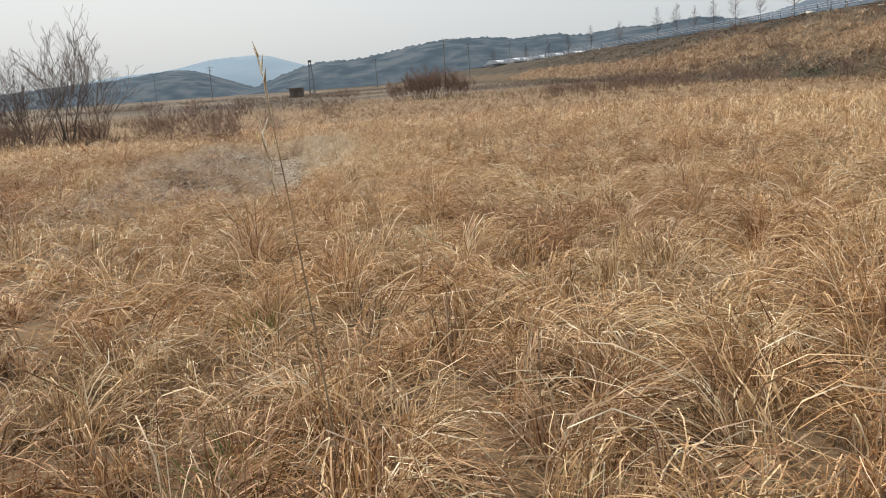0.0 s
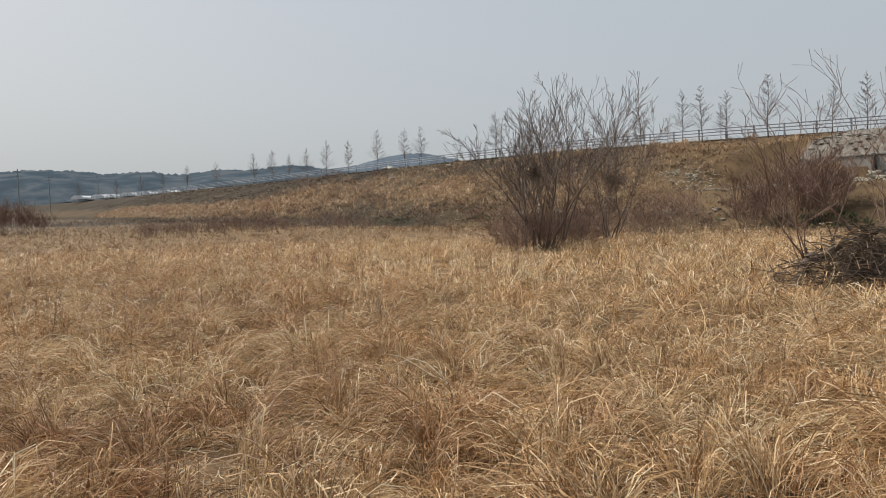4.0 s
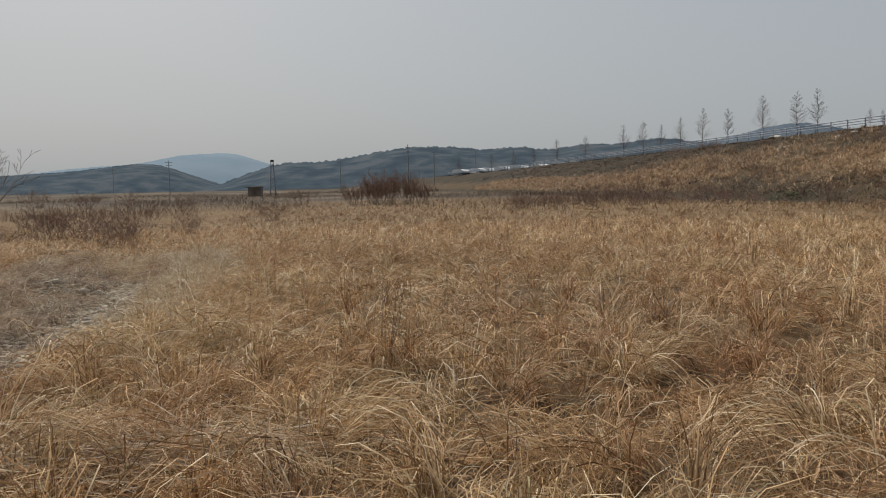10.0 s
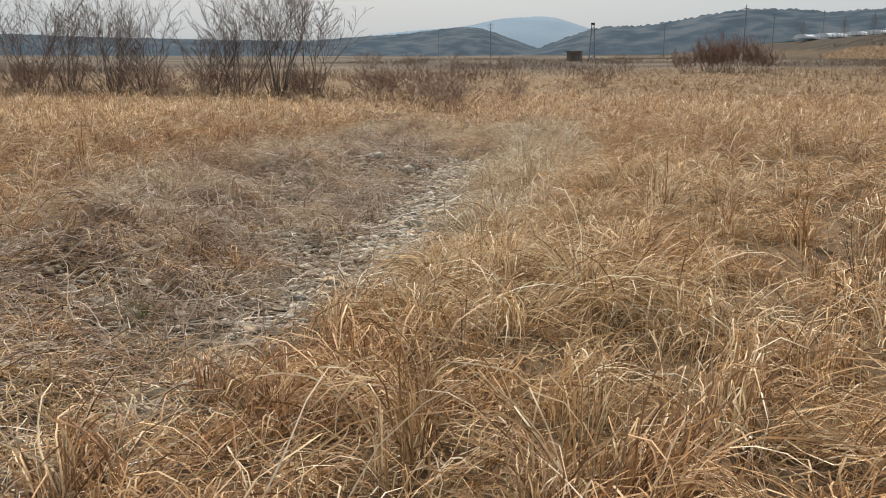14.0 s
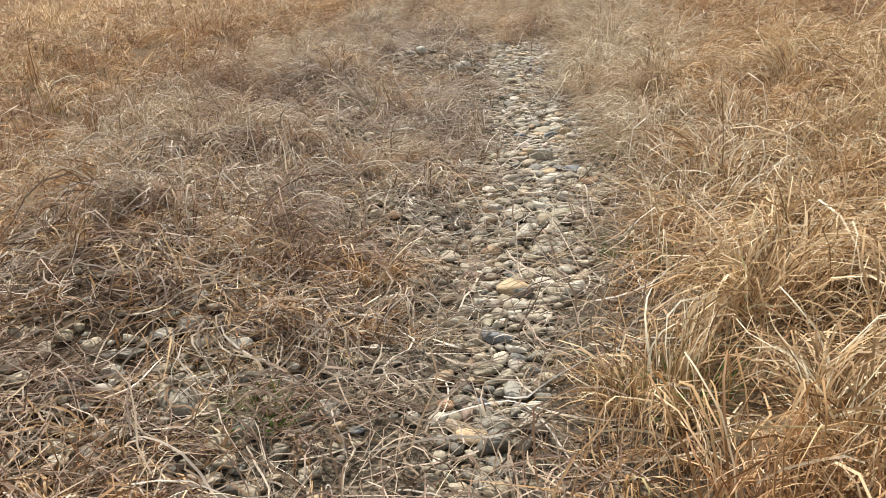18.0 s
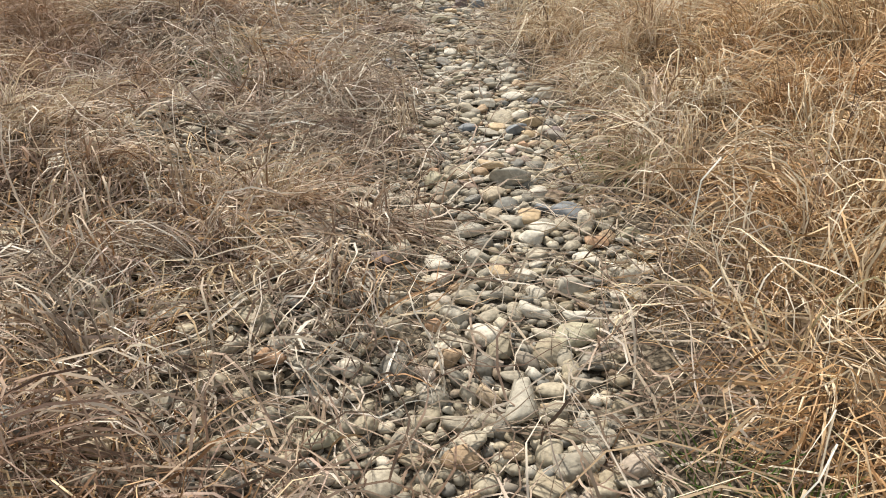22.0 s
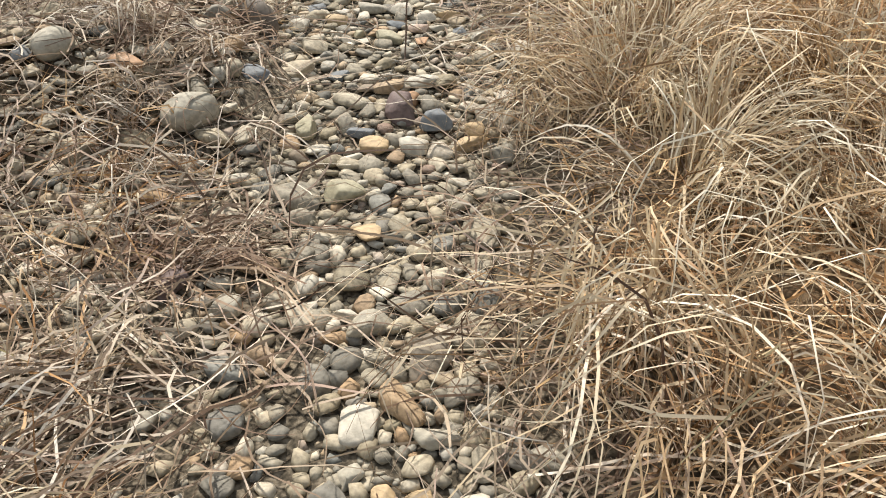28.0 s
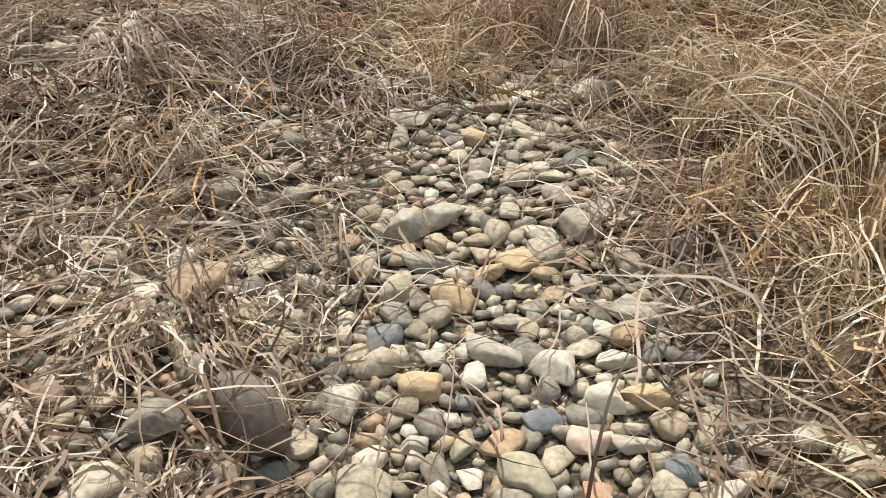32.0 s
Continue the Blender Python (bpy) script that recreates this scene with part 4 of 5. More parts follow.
stone(-2.47, 16.18, 0.10, -20, PALE)
stone(-3.05, 15.97, 0.07, 90, SLATE)
stone(-3.20, 16.06, 0.11, 90, PALE)
stone(-3.12, 15.97, 0.08, 20, OCHRE)
stone(-3.61, 16.26, 0.12, 160, PALE)
stone(-3.94, 16.37, 0.11, 10, PALE)
stone(-3.92, 16.26, 0.11, 10, PALE)
stone(-3.54, 16.02, 0.08, 160, OCHRE)
stone(-3.53, 16.25, 0.08, 160, GREYST)
stone(-4.00, 16.02, 0.10, -20, PALE)
stone(-2.59, 16.58, 0.10, -20, PALE)


# the many stones that look alike: the largest as pieces, the small ones joined
picks = []
for tier, (tries, lo, hi, low, slack) in enumerate(((2200, 0.055, 0.092, 0.0, 0.56), (22000, 0.034, 0.060, 0.0, 0.46), (46000, 0.018, 0.036, -0.006, 0.46))):
    for _ in range(tries):
        y = srng.uniform(13.8, 30.0 if tier < 2 else 28.0)
        if y < 17 and srng.random() < 0.4:
            continue
        half = float(creek_half(y))
        off = srng.uniform(-1.08, 1.08) * half if srng.random() < 0.55 else -srng.uniform(0.3, 1.9)
        if y < 17 and off < -half and srng.random() < 0.75:
            continue
        if srng.random() < 0.08:
            a, c, q = srng.choice(STONY)
            y = c + srng.gauss(0, 0.5 * q)
            off = a + srng.gauss(0, 0.6 * q) - float(creek_mid(y))
            half = float(creek_half(y))
        if off > half + 0.25:
            continue
        x = float(creek_mid(y)) + off
        r = lo + (hi - lo) * srng.random() ** 1.8
        if free_spot(x, y, r * 0.9, slack):
            claim(x, y, r * 0.9)
            picks.append((r, x, y, low))
picks.sort(reverse=True)
singles = [p for p in picks if 14.5 < p[2] < 26.5][:120]
chosen = set(singles)
for r, x, y, low in singles:
    ob = new("stone", FINE[srng.randrange(14)])
    ob.parent = stone_run
    ob.matrix_world = pose(x, y, float(land(x, y)) + 0.25 * r, srng.uniform(-14, 14), srng.uniform(-14, 14), srng.uniform(0, 360)) @ Matrix.Diagonal((r, r, r * srng.uniform(0.8, 1.2), 1))
rest = [p for p in picks if p not in chosen]
tv, tf, base = [], [], 0
raw = []
for me in COARSE:
    co = np.empty(len(me.vertices) * 3, np.float32)
    me.vertices.foreach_get("co", co)
    tri = np.empty(len(me.polygons) * 3, np.int32)
    me.polygons.foreach_get("vertices", tri)
    raw.append((co.reshape(-1, 3), tri.reshape(-1, 3)))
for r, x, y, low in rest:
    co, tri = raw[srng.randrange(10) if r > 0.050 else 10 + srng.randrange(8)]
    m = pose(x, y, float(land(x, y)) + 0.22 * r + low, srng.uniform(-16, 16), srng.uniform(-16, 16), srng.uniform(0, 360)) @ Matrix.Diagonal((r, r, r * srng.uniform(0.75, 1.15), 1))
    m = np.array(m)
    tv.append(co @ m[:3, :3].T + m[:3, 3])
    tf.append(tri + base)
    base += len(co)
pebbles = new("pebbles", mesh_from_arrays("pebbles", np.concatenate(tv), np.concatenate(tf), STONE, True))
pebbles.parent = stone_run
tagged(pebbles, "small rounded river pebbles filling the strip", kind="stuff")


# ---------------------------------------------------------------- bare trees and bushes
def limb_mesh(segments, name, mat, thin=0.03):
    """Tapered round limbs: each segment is (start, end, radius at start, radius at end)."""
    verts, faces = [], []
    for p, q, r0, r1 in segments:
        k = 5 if r0 > thin else 3
        d = (q - p)
        if d.length < 1e-6:
            continue
        d.normalize()
        u = d.orthogonal().normalized()
        w = d.cross(u)
        b = len(verts)
        for c, r in ((p, r0), (q, r1)):
            for i in range(k):
                a = 2 * math.pi * i / k
                verts.append(c + (u * math.cos(a) + w * math.sin(a)) * r)
        for i in range(k):
            j = (i + 1) % k
            faces.append((b + i, b + j, b + k + j, b + k + i))
    me = mesh_from_arrays(name, np.array([tuple(v) for v in verts]), np.array(faces), mat, True)
    return me


def grow(out, rng, p, d, length, radius, depth, fork, droop, spread, wig=0.18, least=0.006):
    """A limb of a few bends that forks at its end and along its way."""
    steps = 4 if depth > 1 else 2
    r = radius
    for i in range(steps):
        d = (d + Vector((rng.gauss(0, wig), rng.gauss(0, wig), rng.gauss(0, wig * 0.6) + droop))).normalized()
        q = p + d * (length / steps)
        r1 = max(least, r * (0.88 if depth > 0 else 0.7))
        out.append((p.copy(), q.copy(), r, r1))
        p, r = q, r1
        if depth > 0 and i >= (0 if depth < 3 else 1):
            for _ in range(fork if i == steps - 1 else max(1, fork - 1)):
                side = Vector((rng.gauss(0, 1), rng.gauss(0, 1), rng.gauss(0, 0.6))).normalized()
                nd = (d + side * spread).normalized()
                grow(out, rng, p.copy(), nd, length * rng.uniform(0.45, 0.72), r * 0.6, depth - 1, fork, droop, spread, wig, least)


def bush_tree(name, seed, x, y, height, stems, fan, label, category="tree", depth=3, fork=2, mat=TWIG, lean=(0, 0), least=0.007, base_r=0.055, foot=0.3, bare=0.3, wig=0.16, spread=0.62):
    """A many-stemmed bush: low ones branch anew at each fork, high ones send long stems to the top with side shoots all along."""
    rng = random.Random(seed)
    z = float(land(x, y)) - 0.05
    root = tagged(new(name), label, category)
    root.location = (x, y, z)
    trunk, crown = [], []
    for k in range(stems):
        a = 2 * math.pi * (k + rng.random() * 0.7) / stems
        t = fan * rng.uniform(0.2, 1.0)
        d = Vector((math.cos(a) * math.sin(t) + lean[0], math.sin(a) * math.sin(t) + lean[1], math.cos(t))).normalized()
        fr = foot * rng.random()
        p = Vector((math.cos(a) * fr, math.sin(a) * fr, 0))
        trunk.append((Vector((0, 0, -0.03)), p, base_r, base_r))
        if depth < 3:
            h = height * rng.uniform(0.34, 0.5)
            q = p + d * h * bare
            trunk.append((p, q, base_r * rng.uniform(0.8, 1.3), base_r * 0.8))
            grow(crown, rng, q, (d + Vector((0, 0, 0.25))).normalized(), h, base_r * 0.8, depth, fork, 0.04, spread, wig, least)
            continue
        steps = 9
        total = height * rng.uniform(0.7, 1.08) / max(0.6, math.cos(t))
        r = base_r * rng.uniform(0.7, 1.3)
        for i in range(steps):
            d = (d + Vector((rng.gauss(0, wig), rng.gauss(0, wig), 0.06 + rng.gauss(0, wig * 0.4)))).normalized()
            q = p + d * total / steps
            r1 = max(least, r * 0.83)
            (trunk if i < 2 else crown).append((p.copy(), q.copy(), r, r1))
            if i >= 3:
                for _ in range(fork):
                    side = Vector((rng.gauss(0, 1), rng.gauss(0, 1), rng.uniform(-0.2, 0.7))).normalized()
                    nd = (d + side * rng.uniform(0.6, 1.1)).normalized()
                    ln = total * rng.uniform(0.12, 0.30) * (1.15 - 0.6 * i / steps)
                    grow(crown, rng, p.lerp(q, rng.random()), nd, ln, max(least, r1 * 0.6), depth - 3 + 1, 2, 0.05, spread, wig, least)
            p, r = q, r1
    for nm, segs, m in (("trunk", trunk, BARK), ("crown", crown, mat)):
        ob = new(nm, limb_mesh(segs, nm, m))
        ob.parent = root
    return root


def road_tree_meshes(seed, height):
    rng = random.Random(seed)
    trunk, crown = [], []
    p, r = Vector((0, 0, -0.1)), height * 0.0135
    n = 13
    for i in range(n):
        q = p + Vector((rng.gauss(0, 0.03), rng.gauss(0, 0.03), height / n))
        trunk.append((p.copy(), q.copy(), r, r * 0.85))
        f = (i + 1) / n
        if f > 0.24:
            for _ in range(7):
                a = rng.uniform(0, 6.283)
                d = Vector((math.cos(a), math.sin(a), rng.uniform(0.25, 0.85))).normalized()
                ln = height * (0.04 + 0.25 * (1 - f) ** 0.85) * rng.uniform(0.5, 1.1)
                grow(crown, rng, p.lerp(q, rng.random()), d, ln, 0.018, 1, 2, 0.07, 0.4, 0.11, 0.009)
        p, r = q, r * 0.85
    return limb_mesh(trunk, "trunk", BARK), limb_mesh(crown, "crown", TWIG)


tree_kinds = []
for i in range(4):
    tm, cm = road_tree_meshes(40 + i, 5.6)
    root = tagged(new("road_tree"), "slim bare young roadside tree with upswept branches", "tree", "trees along the road")
    for nm, me in (("trunk", tm), ("crown", cm)):
        new(nm, me).parent = root
    tree_kinds.append(root)


def road_tree(y, height, inset=0.9, kind=0, turn=0.0, first=[]):
    x = float(crest_x(y)) + inset
    z = float(land(x, y)) - 0.05
    m = pose(x, y, z, 0, 0, turn)
    s = height / 5.6
    src = tree_kinds[kind % 4]
    if kind < 4 and kind not in first:
        first.append(kind)
        src.matrix_basis = m
        src.scale = (s, s, s)
        return src
    c = copy_thing(src, m)
    c.scale = (s, s, s)
    return c


for i, (y, h, ins) in enumerate(((45.1, 4.9, 1.0), (54, 5.8, 0.8), (58.3, 4.8, 0.8), (61.1, 5.6, 0.8), (63.4, 5.4, 0.8), (68.7, 5.7, 0.8), (92.5, 6.1, 0.8), (109.3, 5.8, 0.8), (113.6, 5.9, 0.8), (121.4, 6.4, 0.8),
                                 (130.5, 5.6, 0.8), (138.2, 6.4, 0.8), (145.5, 5.6, 0.8), (153, 5.0, 0.8), (160, 6.4, 0.8), (169, 6.5, 0.8), (190, 5.8, 1.0), (209, 6.2, 1.0), (228, 5.6, 1.0), (246, 6.0, 1.0), (268, 6.0, 1.0), (300, 6.5, 1.0))):
    road_tree(y, h, ins, i, i * 67.0)
for i, (y, h) in enumerate(((101, 2.4), (99, 2.0), (95.5, 2.7), (84, 2.2), (59.6, 3.2), (48.5, 4.6), (39.5, 5.0), (66, 2.6), (73, 3.5))):
    road_tree(y, h, 1.6, 40 + i, i * 101.0)

# the road on the bank and its rail
bm = bmesh.new()
ys = np.arange(-20, 331, 10.0)
rows = [[bm.verts.new((float(crest_x(y)) + o, float(y), float(crest_z(y)) + 0.12)) for o in (1.6, 9.5)] for y in ys]
for a, b in zip(rows, rows[1:]):
    bm.faces.new((a[0], a[1], b[1], b[0]))
bmesh.ops.solidify(bm, geom=bm.faces[:], thickness=-0.2)
tagged(part("road", bm, ASPHALT), "asphalt road along the top of the bank", "road", kind="structure")

rail = tagged(new("guard_rail"), "galvanised steel guard rail with three bars on the bank", "guard rail")
bm = bmesh.new()
box(bm, -0.06, 0.06, -0.06, 0.06, -0.2, 1.12)
bmesh.ops.bevel(bm, geom=bm.edges[:], offset=0.01, segments=1, affect="EDGES")
post = bpy.data.meshes.new("post")
bm.to_mesh(post)
bm.free()
post.materials.append(STEEL)
for k in range(96):
    y = 22 + 3.0 * k
    ob = new("post", post)
    ob.parent = rail
    ob.location = (float(crest_x(y)) + 0.25, y, float(crest_z(y)) + 0.05)
for h in (0.42, 0.72, 1.02):
    segs = [(Vector((float(crest_x(y)) + 0.2, y, float(crest_z(y)) + 0.05 + h)), Vector((float(crest_x(y + 6)) + 0.2, y + 6, float(crest_z(y + 6)) + 0.05 + h)), 0.055, 0.055) for y in np.arange(22, 306, 6.0)]
    new("bar", limb_mesh(segs, "bar", STEEL)).parent = rail

# a panel wall where the bank has been cut away, with stone pitching from it up to the road
PITCHING = plain_material("stone_pitching", [(0.3, (0.105, 0.095, 0.08)), (0.55, (0.175, 0.16, 0.135)), (0.75, (0.25, 0.23, 0.195))], 2.2, 0.95, 0, 0.8)
walls = tagged(new("retaining_wall"), "weathered concrete panel wall with stone pitching below the road", "wall", kind="structure")


def bank_box(name, a, b, y0, y1, z0, z1, mat, label=""):
    bm = bmesh.new()
    o = float(crest_x((y0 + y1) / 2))
    box(bm, o + a, o + b, y0, y1, z0, z1)
    bmesh.ops.bevel(bm, geom=bm.edges[:], offset=0.04, segments=1, affect="EDGES")
    return part(name, bm, mat, walls, label)


for k in range(10):
    bank_box("coping", -7.05, -6.0, 14 + 2.88 * k, 16.86 + 2.88 * k, 4.72, 4.9, CONCRETE)
bm = bmesh.new()
for y in (14, 46.4):
    o = float(crest_x(y))
    for a, z in ((-6.2, 2.0), (-6.2, 4.86), (-4.6, 6.35), (0.0, float(crest_z(y)) + 0.04), (0.0, 2.0)):
        bm.verts.new((o + a, y, z))
bmesh.ops.convex_hull(bm, input=bm.verts[:])
part("pitching", bm, PITCHING, walls, "sloping bed of grey-brown stone pitching")
for k in range(11):
    y = 14 + 2.6 * k
    bank_box("panel", -7.0, -6.25, y + 0.05, y + 2.5, 2.2, 3.45, CONCRETE)
    bank_box("panel", -6.96, -6.25, y + 0.05, y + 2.5, 3.5, 4.7, CONCRETE)
    bank_box("post", -7.12, -6.9, y - 0.14, y + 0.04, 2.0, 4.71, DARKWALL, "dark steel post")

# loose rubble and boulders on the bank
rr = random.Random(31)
RUBBLE = tinted_stone("rubble_stone", (0.26, 0.235, 0.19))


def rubble(name, spots, mat, label, bed=land):
    tv, tf, base = [], [], 0
    for x, y, r in spots:
        co, tri = raw[rr.randrange(10)]
        m = np.array(pose(x, y, float(bed(x, y)) + 0.2 * r, rr.uniform(-20, 20), rr.uniform(-20, 20), rr.uniform(0, 360)) @ Matrix.Diagonal((r, r, r, 1)))
        tv.append(co @ m[:3, :3].T + m[:3, 3])
        tf.append(tri + base)
        base += len(co)
    return tagged(new(name, mesh_from_arrays(name, np.concatenate(tv), np.concatenate(tf), mat, True)), label, "rubble", kind="stuff")


slide = [(rr.gauss(0, 3.0), rr.gauss(0, 1.2), rr.uniform(0.06, 0.2)) for _ in range(300)]
rubble("rubble", [(50 + 0.45 * a + c, 49.8 + a, r) for a, c, r in slide], tinted_stone("pale_rubble_stone", (0.38, 0.345, 0.275)), "pale broken rubble stones on the slope of the bank")
rubble("rubble", [(float(crest_x(y)) - 26 * (1 - rr.gauss(0.13, 0.02)), y, rr.uniform(0.14, 0.32)) for y in [rr.uniform(41, 62) for _ in range(130)]], RUBBLE, "row of brown broken stones low on the slope of the bank")
rubble("rubble", [(float(crest_x(y)) - rr.uniform(20, 27), y, rr.uniform(0.12, 0.3)) for y in [rr.uniform(38, 90) for _ in range(70)]], RUBBLE, "boulders along the foot of the bank")
rubble("rubble", [(float(crest_x(y)) - 7.1 - q, y, rr.uniform(0.22, 0.55)) for y, q in [(rr.uniform(28, 46.5), rr.uniform(0.1, 6.5)) for _ in range(420)]], GREYST, "pale boulders tipped in a slope below the concrete wall",
       lambda x, y: float(land(x, y)) + rr.uniform(0, 1) * max(0.0, 3.7 - 0.42 * (float(crest_x(y)) - 7.1 - x) - float(land(x, y))))
rubble("rubble", [(float(crest_x(y)) - rr.uniform(0.1, 5.8), y, rr.uniform(0.14, 0.3)) for y in [rr.uniform(24, 46.2) for _ in range(620)]], tinted_stone("dark_rubble_stone", (0.13, 0.118, 0.098)), "grey stones of the pitching between the wall and the road",
       lambda x, y: float(np.interp(x - float(crest_x(y)), (-6.2, -4.6, 0), (4.82, 6.31, float(crest_z(y)) + 0.02))))
for x, y, r in ((48.9, 101.1, 0.8), (59.0, 122.5, 1.1), (57.6, 119, 0.6), (55.8, 118, 0.5), (54.5, 96, 0.7), (53.2, 97, 0.5)):
    b = new("boulder", FINE[rr.randrange(14)].copy())
    b.data.materials.clear()
    b.data.materials.append(PALE)
    b.matrix_world = pose(x, y, float(land(x, y)) + 0.2 * r, 5, 8, rr.uniform(0, 360)) @ Matrix.Diagonal((r, r, r, 1))
    tagged(b, "pale boulder lying on the brown bank", "boulder", "boulders on the bank")

# large bare bushes at the edge of the field
willow = bush_tree("bare_tree", 3, 18.3, 27.6, 5.1, 16, 0.38, "large bare many-stemmed willow with flood debris caught in it", depth=4, fork=2, least=0.0064, base_r=0.042, lean=(0.12, 0), foot=0.85, wig=0.12, spread=0.5)
back_tree = bush_tree("bare_tree", 4, 24.6, 31.0, 5.4, 9, 0.5, "bare many-stemmed tree behind the large willow", depth=4, fork=2, least=0.0064, base_r=0.042, wig=0.13, spread=0.5)
for i, (x, y, h, st, ln) in enumerate(((18.6, 27.3, 2.7, 11, 0.5), (17.8, 27.2, 1.7, 9, -0.1), (40.4, 34.4, 3.6, 28, 0.0), (39.0, 35.2, 2.8, 26, -0.1), (42.2, 34.0, 3.5, 28, 0.1), (44.2, 34.6, 3.0, 26, 0.1), (41.3, 32.8, 2.6, 24, 0.0), (43.6, 33.2, 2.5, 24, 0.05), (2.4, 98.0, 3.3, 34, 0.0), (0.6, 99.0, 2.8, 30, -0.1), (4.2, 98.5, 2.9, 30, 0.1), (-1.4, 97.0, 2.0, 24, -0.15), (6.0, 99.5, 2.0, 24, 0.15), (1.4, 96.0, 2.4, 26, 0.0))):
    tagged(bush_tree("bare_shrub", 120 + i, x, y, h, st, 0.62, "tall thicket of bare reddish-brown shoots", "shrub", depth=3, fork=2, mat=REDTWIG, least=0.007 if y < 30 else 0.011, base_r=0.016, foot=0.7, wig=0.13, spread=0.5, lean=(ln, 0)), group="bare shrubs")
bush_tree("bare_tree", 5, 15.6, 12.6, 4.0, 11, 0.6, "bare slender willow growing out of a driftwood heap", depth=3, fork=2, mat=REDTWIG, least=0.0045, base_r=0.028)
bush_tree("bare_tree", 6, 13.9, 13.2, 3.6, 6, 0.75, "bare leaning willow stems beside the driftwood heap", depth=3, fork=2, mat=REDTWIG, least=0.0042, base_r=0.022, lean=(-0.35, 0))
for i, (x, y, h, st) in enumerate(((-18.7, 46.2, 5.6, 17), (-17.6, 47.4, 4.9, 10), (-20.6, 46.0, 4.9, 14), (-21.6, 45.5, 3.4, 11), (-26.0, 46.2, 4.0, 14), (-28.2, 46.6, 4.7, 16), (-32.0, 48.0, 5.0, 16), (-36.5, 50.0, 5.0, 14))):
    bush_tree("bare_tree", 60 + i, x, y, h, st, 0.55, "bare grey willow bush at the edge of the dry field", depth=3, fork=2, least=0.0085, base_r=0.035, foot=0.5, wig=0.13, spread=0.6)


def debris(parent, x, y, z, wide, seed):
    """Flood straw and sticks caught in the branches."""
    r = random.Random(seed)
    bits = []
    for k in range(90):
        c = Vector((x + r.gauss(0, wide), y + r.gauss(0, wide), z + r.gauss(0, wide * 0.8)))
        d = Vector((r.gauss(0, 1), r.gauss(0, 1), r.gauss(0, 0.9))).normalized() * r.uniform(0.08, 0.28)
        bits.append((c - d, c + d, 0.014, 0.008))
    ob = new("flood_debris", limb_mesh(bits, "flood_debris", DRIFT))
    ob.parent = parent
    ob["label"] = "dark clump of flood debris caught in the branches"


debris(willow, -0.2, 0.0, 2.9, 0.13, 1)
debris(willow, -0.5, -0.2, 1.2, 0.2, 2)
debris(back_tree, 0.2, -0.2, 2.7, 0.2, 3)
debris(back_tree, 0.0, 0.1, 1.6, 0.25, 4)

# thickets of low bare shrubs
shrub_kinds = []
for i in range(8):
    s = bush_tree("bare_shrub", 80 + i, 0, 0, 2.0, 14 if i < 4 else 26, 0.95, "low bare reddish-brown shrub in the dry grass", "shrub", 2 if i < 4 else 1, 2, REDTWIG, least=0.007 if i < 4 else 0.011, base_r=0.012, foot=0.55, wig=0.3, spread=0.95)
    tagged(s, group="bare shrubs")
    shrub_kinds.append(s)
SHRUBS = ((16, 76, 0.9), (18.5, 75, 1.0), (21, 76, 1.0), (24, 74, 0.8), (27, 73, 1.1), (14, 79, 0.7), (30, 70, 0.9), (22, 82, 1.3), (25.5, 84, 1.2),
          (-8.5, 41, 0.8), (-9.6, 42, 0.9), (-10.8, 43.5, 1.0), (-12, 45, 1.0), (-13.4, 46.5, 0.9), (-11, 49, 0.9), (-7.4, 44, 0.6), (-14.8, 49, 0.9), (-9.5, 55, 0.8), (-6, 62, 0.9), (-12.5, 58, 0.9))
SHRUBS2 = ((-24.4, 45, 1.0), (-27, 45.5, 1.1), (-30.6, 47, 1.2), (-34.5, 49, 1.2), (-19.5, 45.5, 1.0), (-21.5, 44.6, 1.1), (-17.2, 46.4, 0.9), (-38, 50, 1.2),
           (17.2, 27.2, 0.7), (19.2, 28.4, 0.8), (20.3, 27.4, 0.6), (22.5, 30.2, 0.8), (26.5, 31.0, 0.7), (31, 35, 1.5), (33.5, 36, 1.6), (36, 38, 1.4), (35, 42, 1.2), (38.0, 34.0, 1.5), (29, 38.5, 1.1),
           (47, 118, 1.5), (46, 129, 1.4), (49, 106, 1.2), (42, 96, 1.3), (40, 88, 1.2), (-18, 90, 1.3), (-26, 100, 1.4), (-34, 110, 1.5), (-8, 105, 1.4), (-44, 120, 1.8))
tr = random.Random(12)
unused = set(range(8))
SHRUBS3 = [(x + tr.uniform(-0.8, 0.8), 45.4 + abs(x + 18) * 0.12 + tr.uniform(-1.2, 3.5), tr.uniform(0.5, 1.15)) for x in np.arange(-40, -13.5, 1.3)]
SHRUBS3 += [(tr.uniform(12, 30), tr.uniform(70, 78), tr.uniform(0.6, 0.9)) for _ in range(14)]
SHRUBS3 += [(float(crest_x(y)) - 26 + tr.uniform(-3, 3), y, tr.uniform(0.7, 1.2)) for y in np.arange(34, 110, 5.2)]
SHRUBS3 += [(float(crest_x(y)) - 26 * (1 - tr.uniform(0.3, 0.8)), y, tr.uniform(0.5, 1.0)) for y in np.arange(61, 132, 4.2)]
SHRUBS3 += [(33, 43, 0.9), (38.5, 49, 1.0), (34, 39.5, 0.9)]
SHRUBS3 += [(20.5, 29.4, 0.8), (23.5, 31.4, 0.9), (25.6, 31.8, 0.8)]
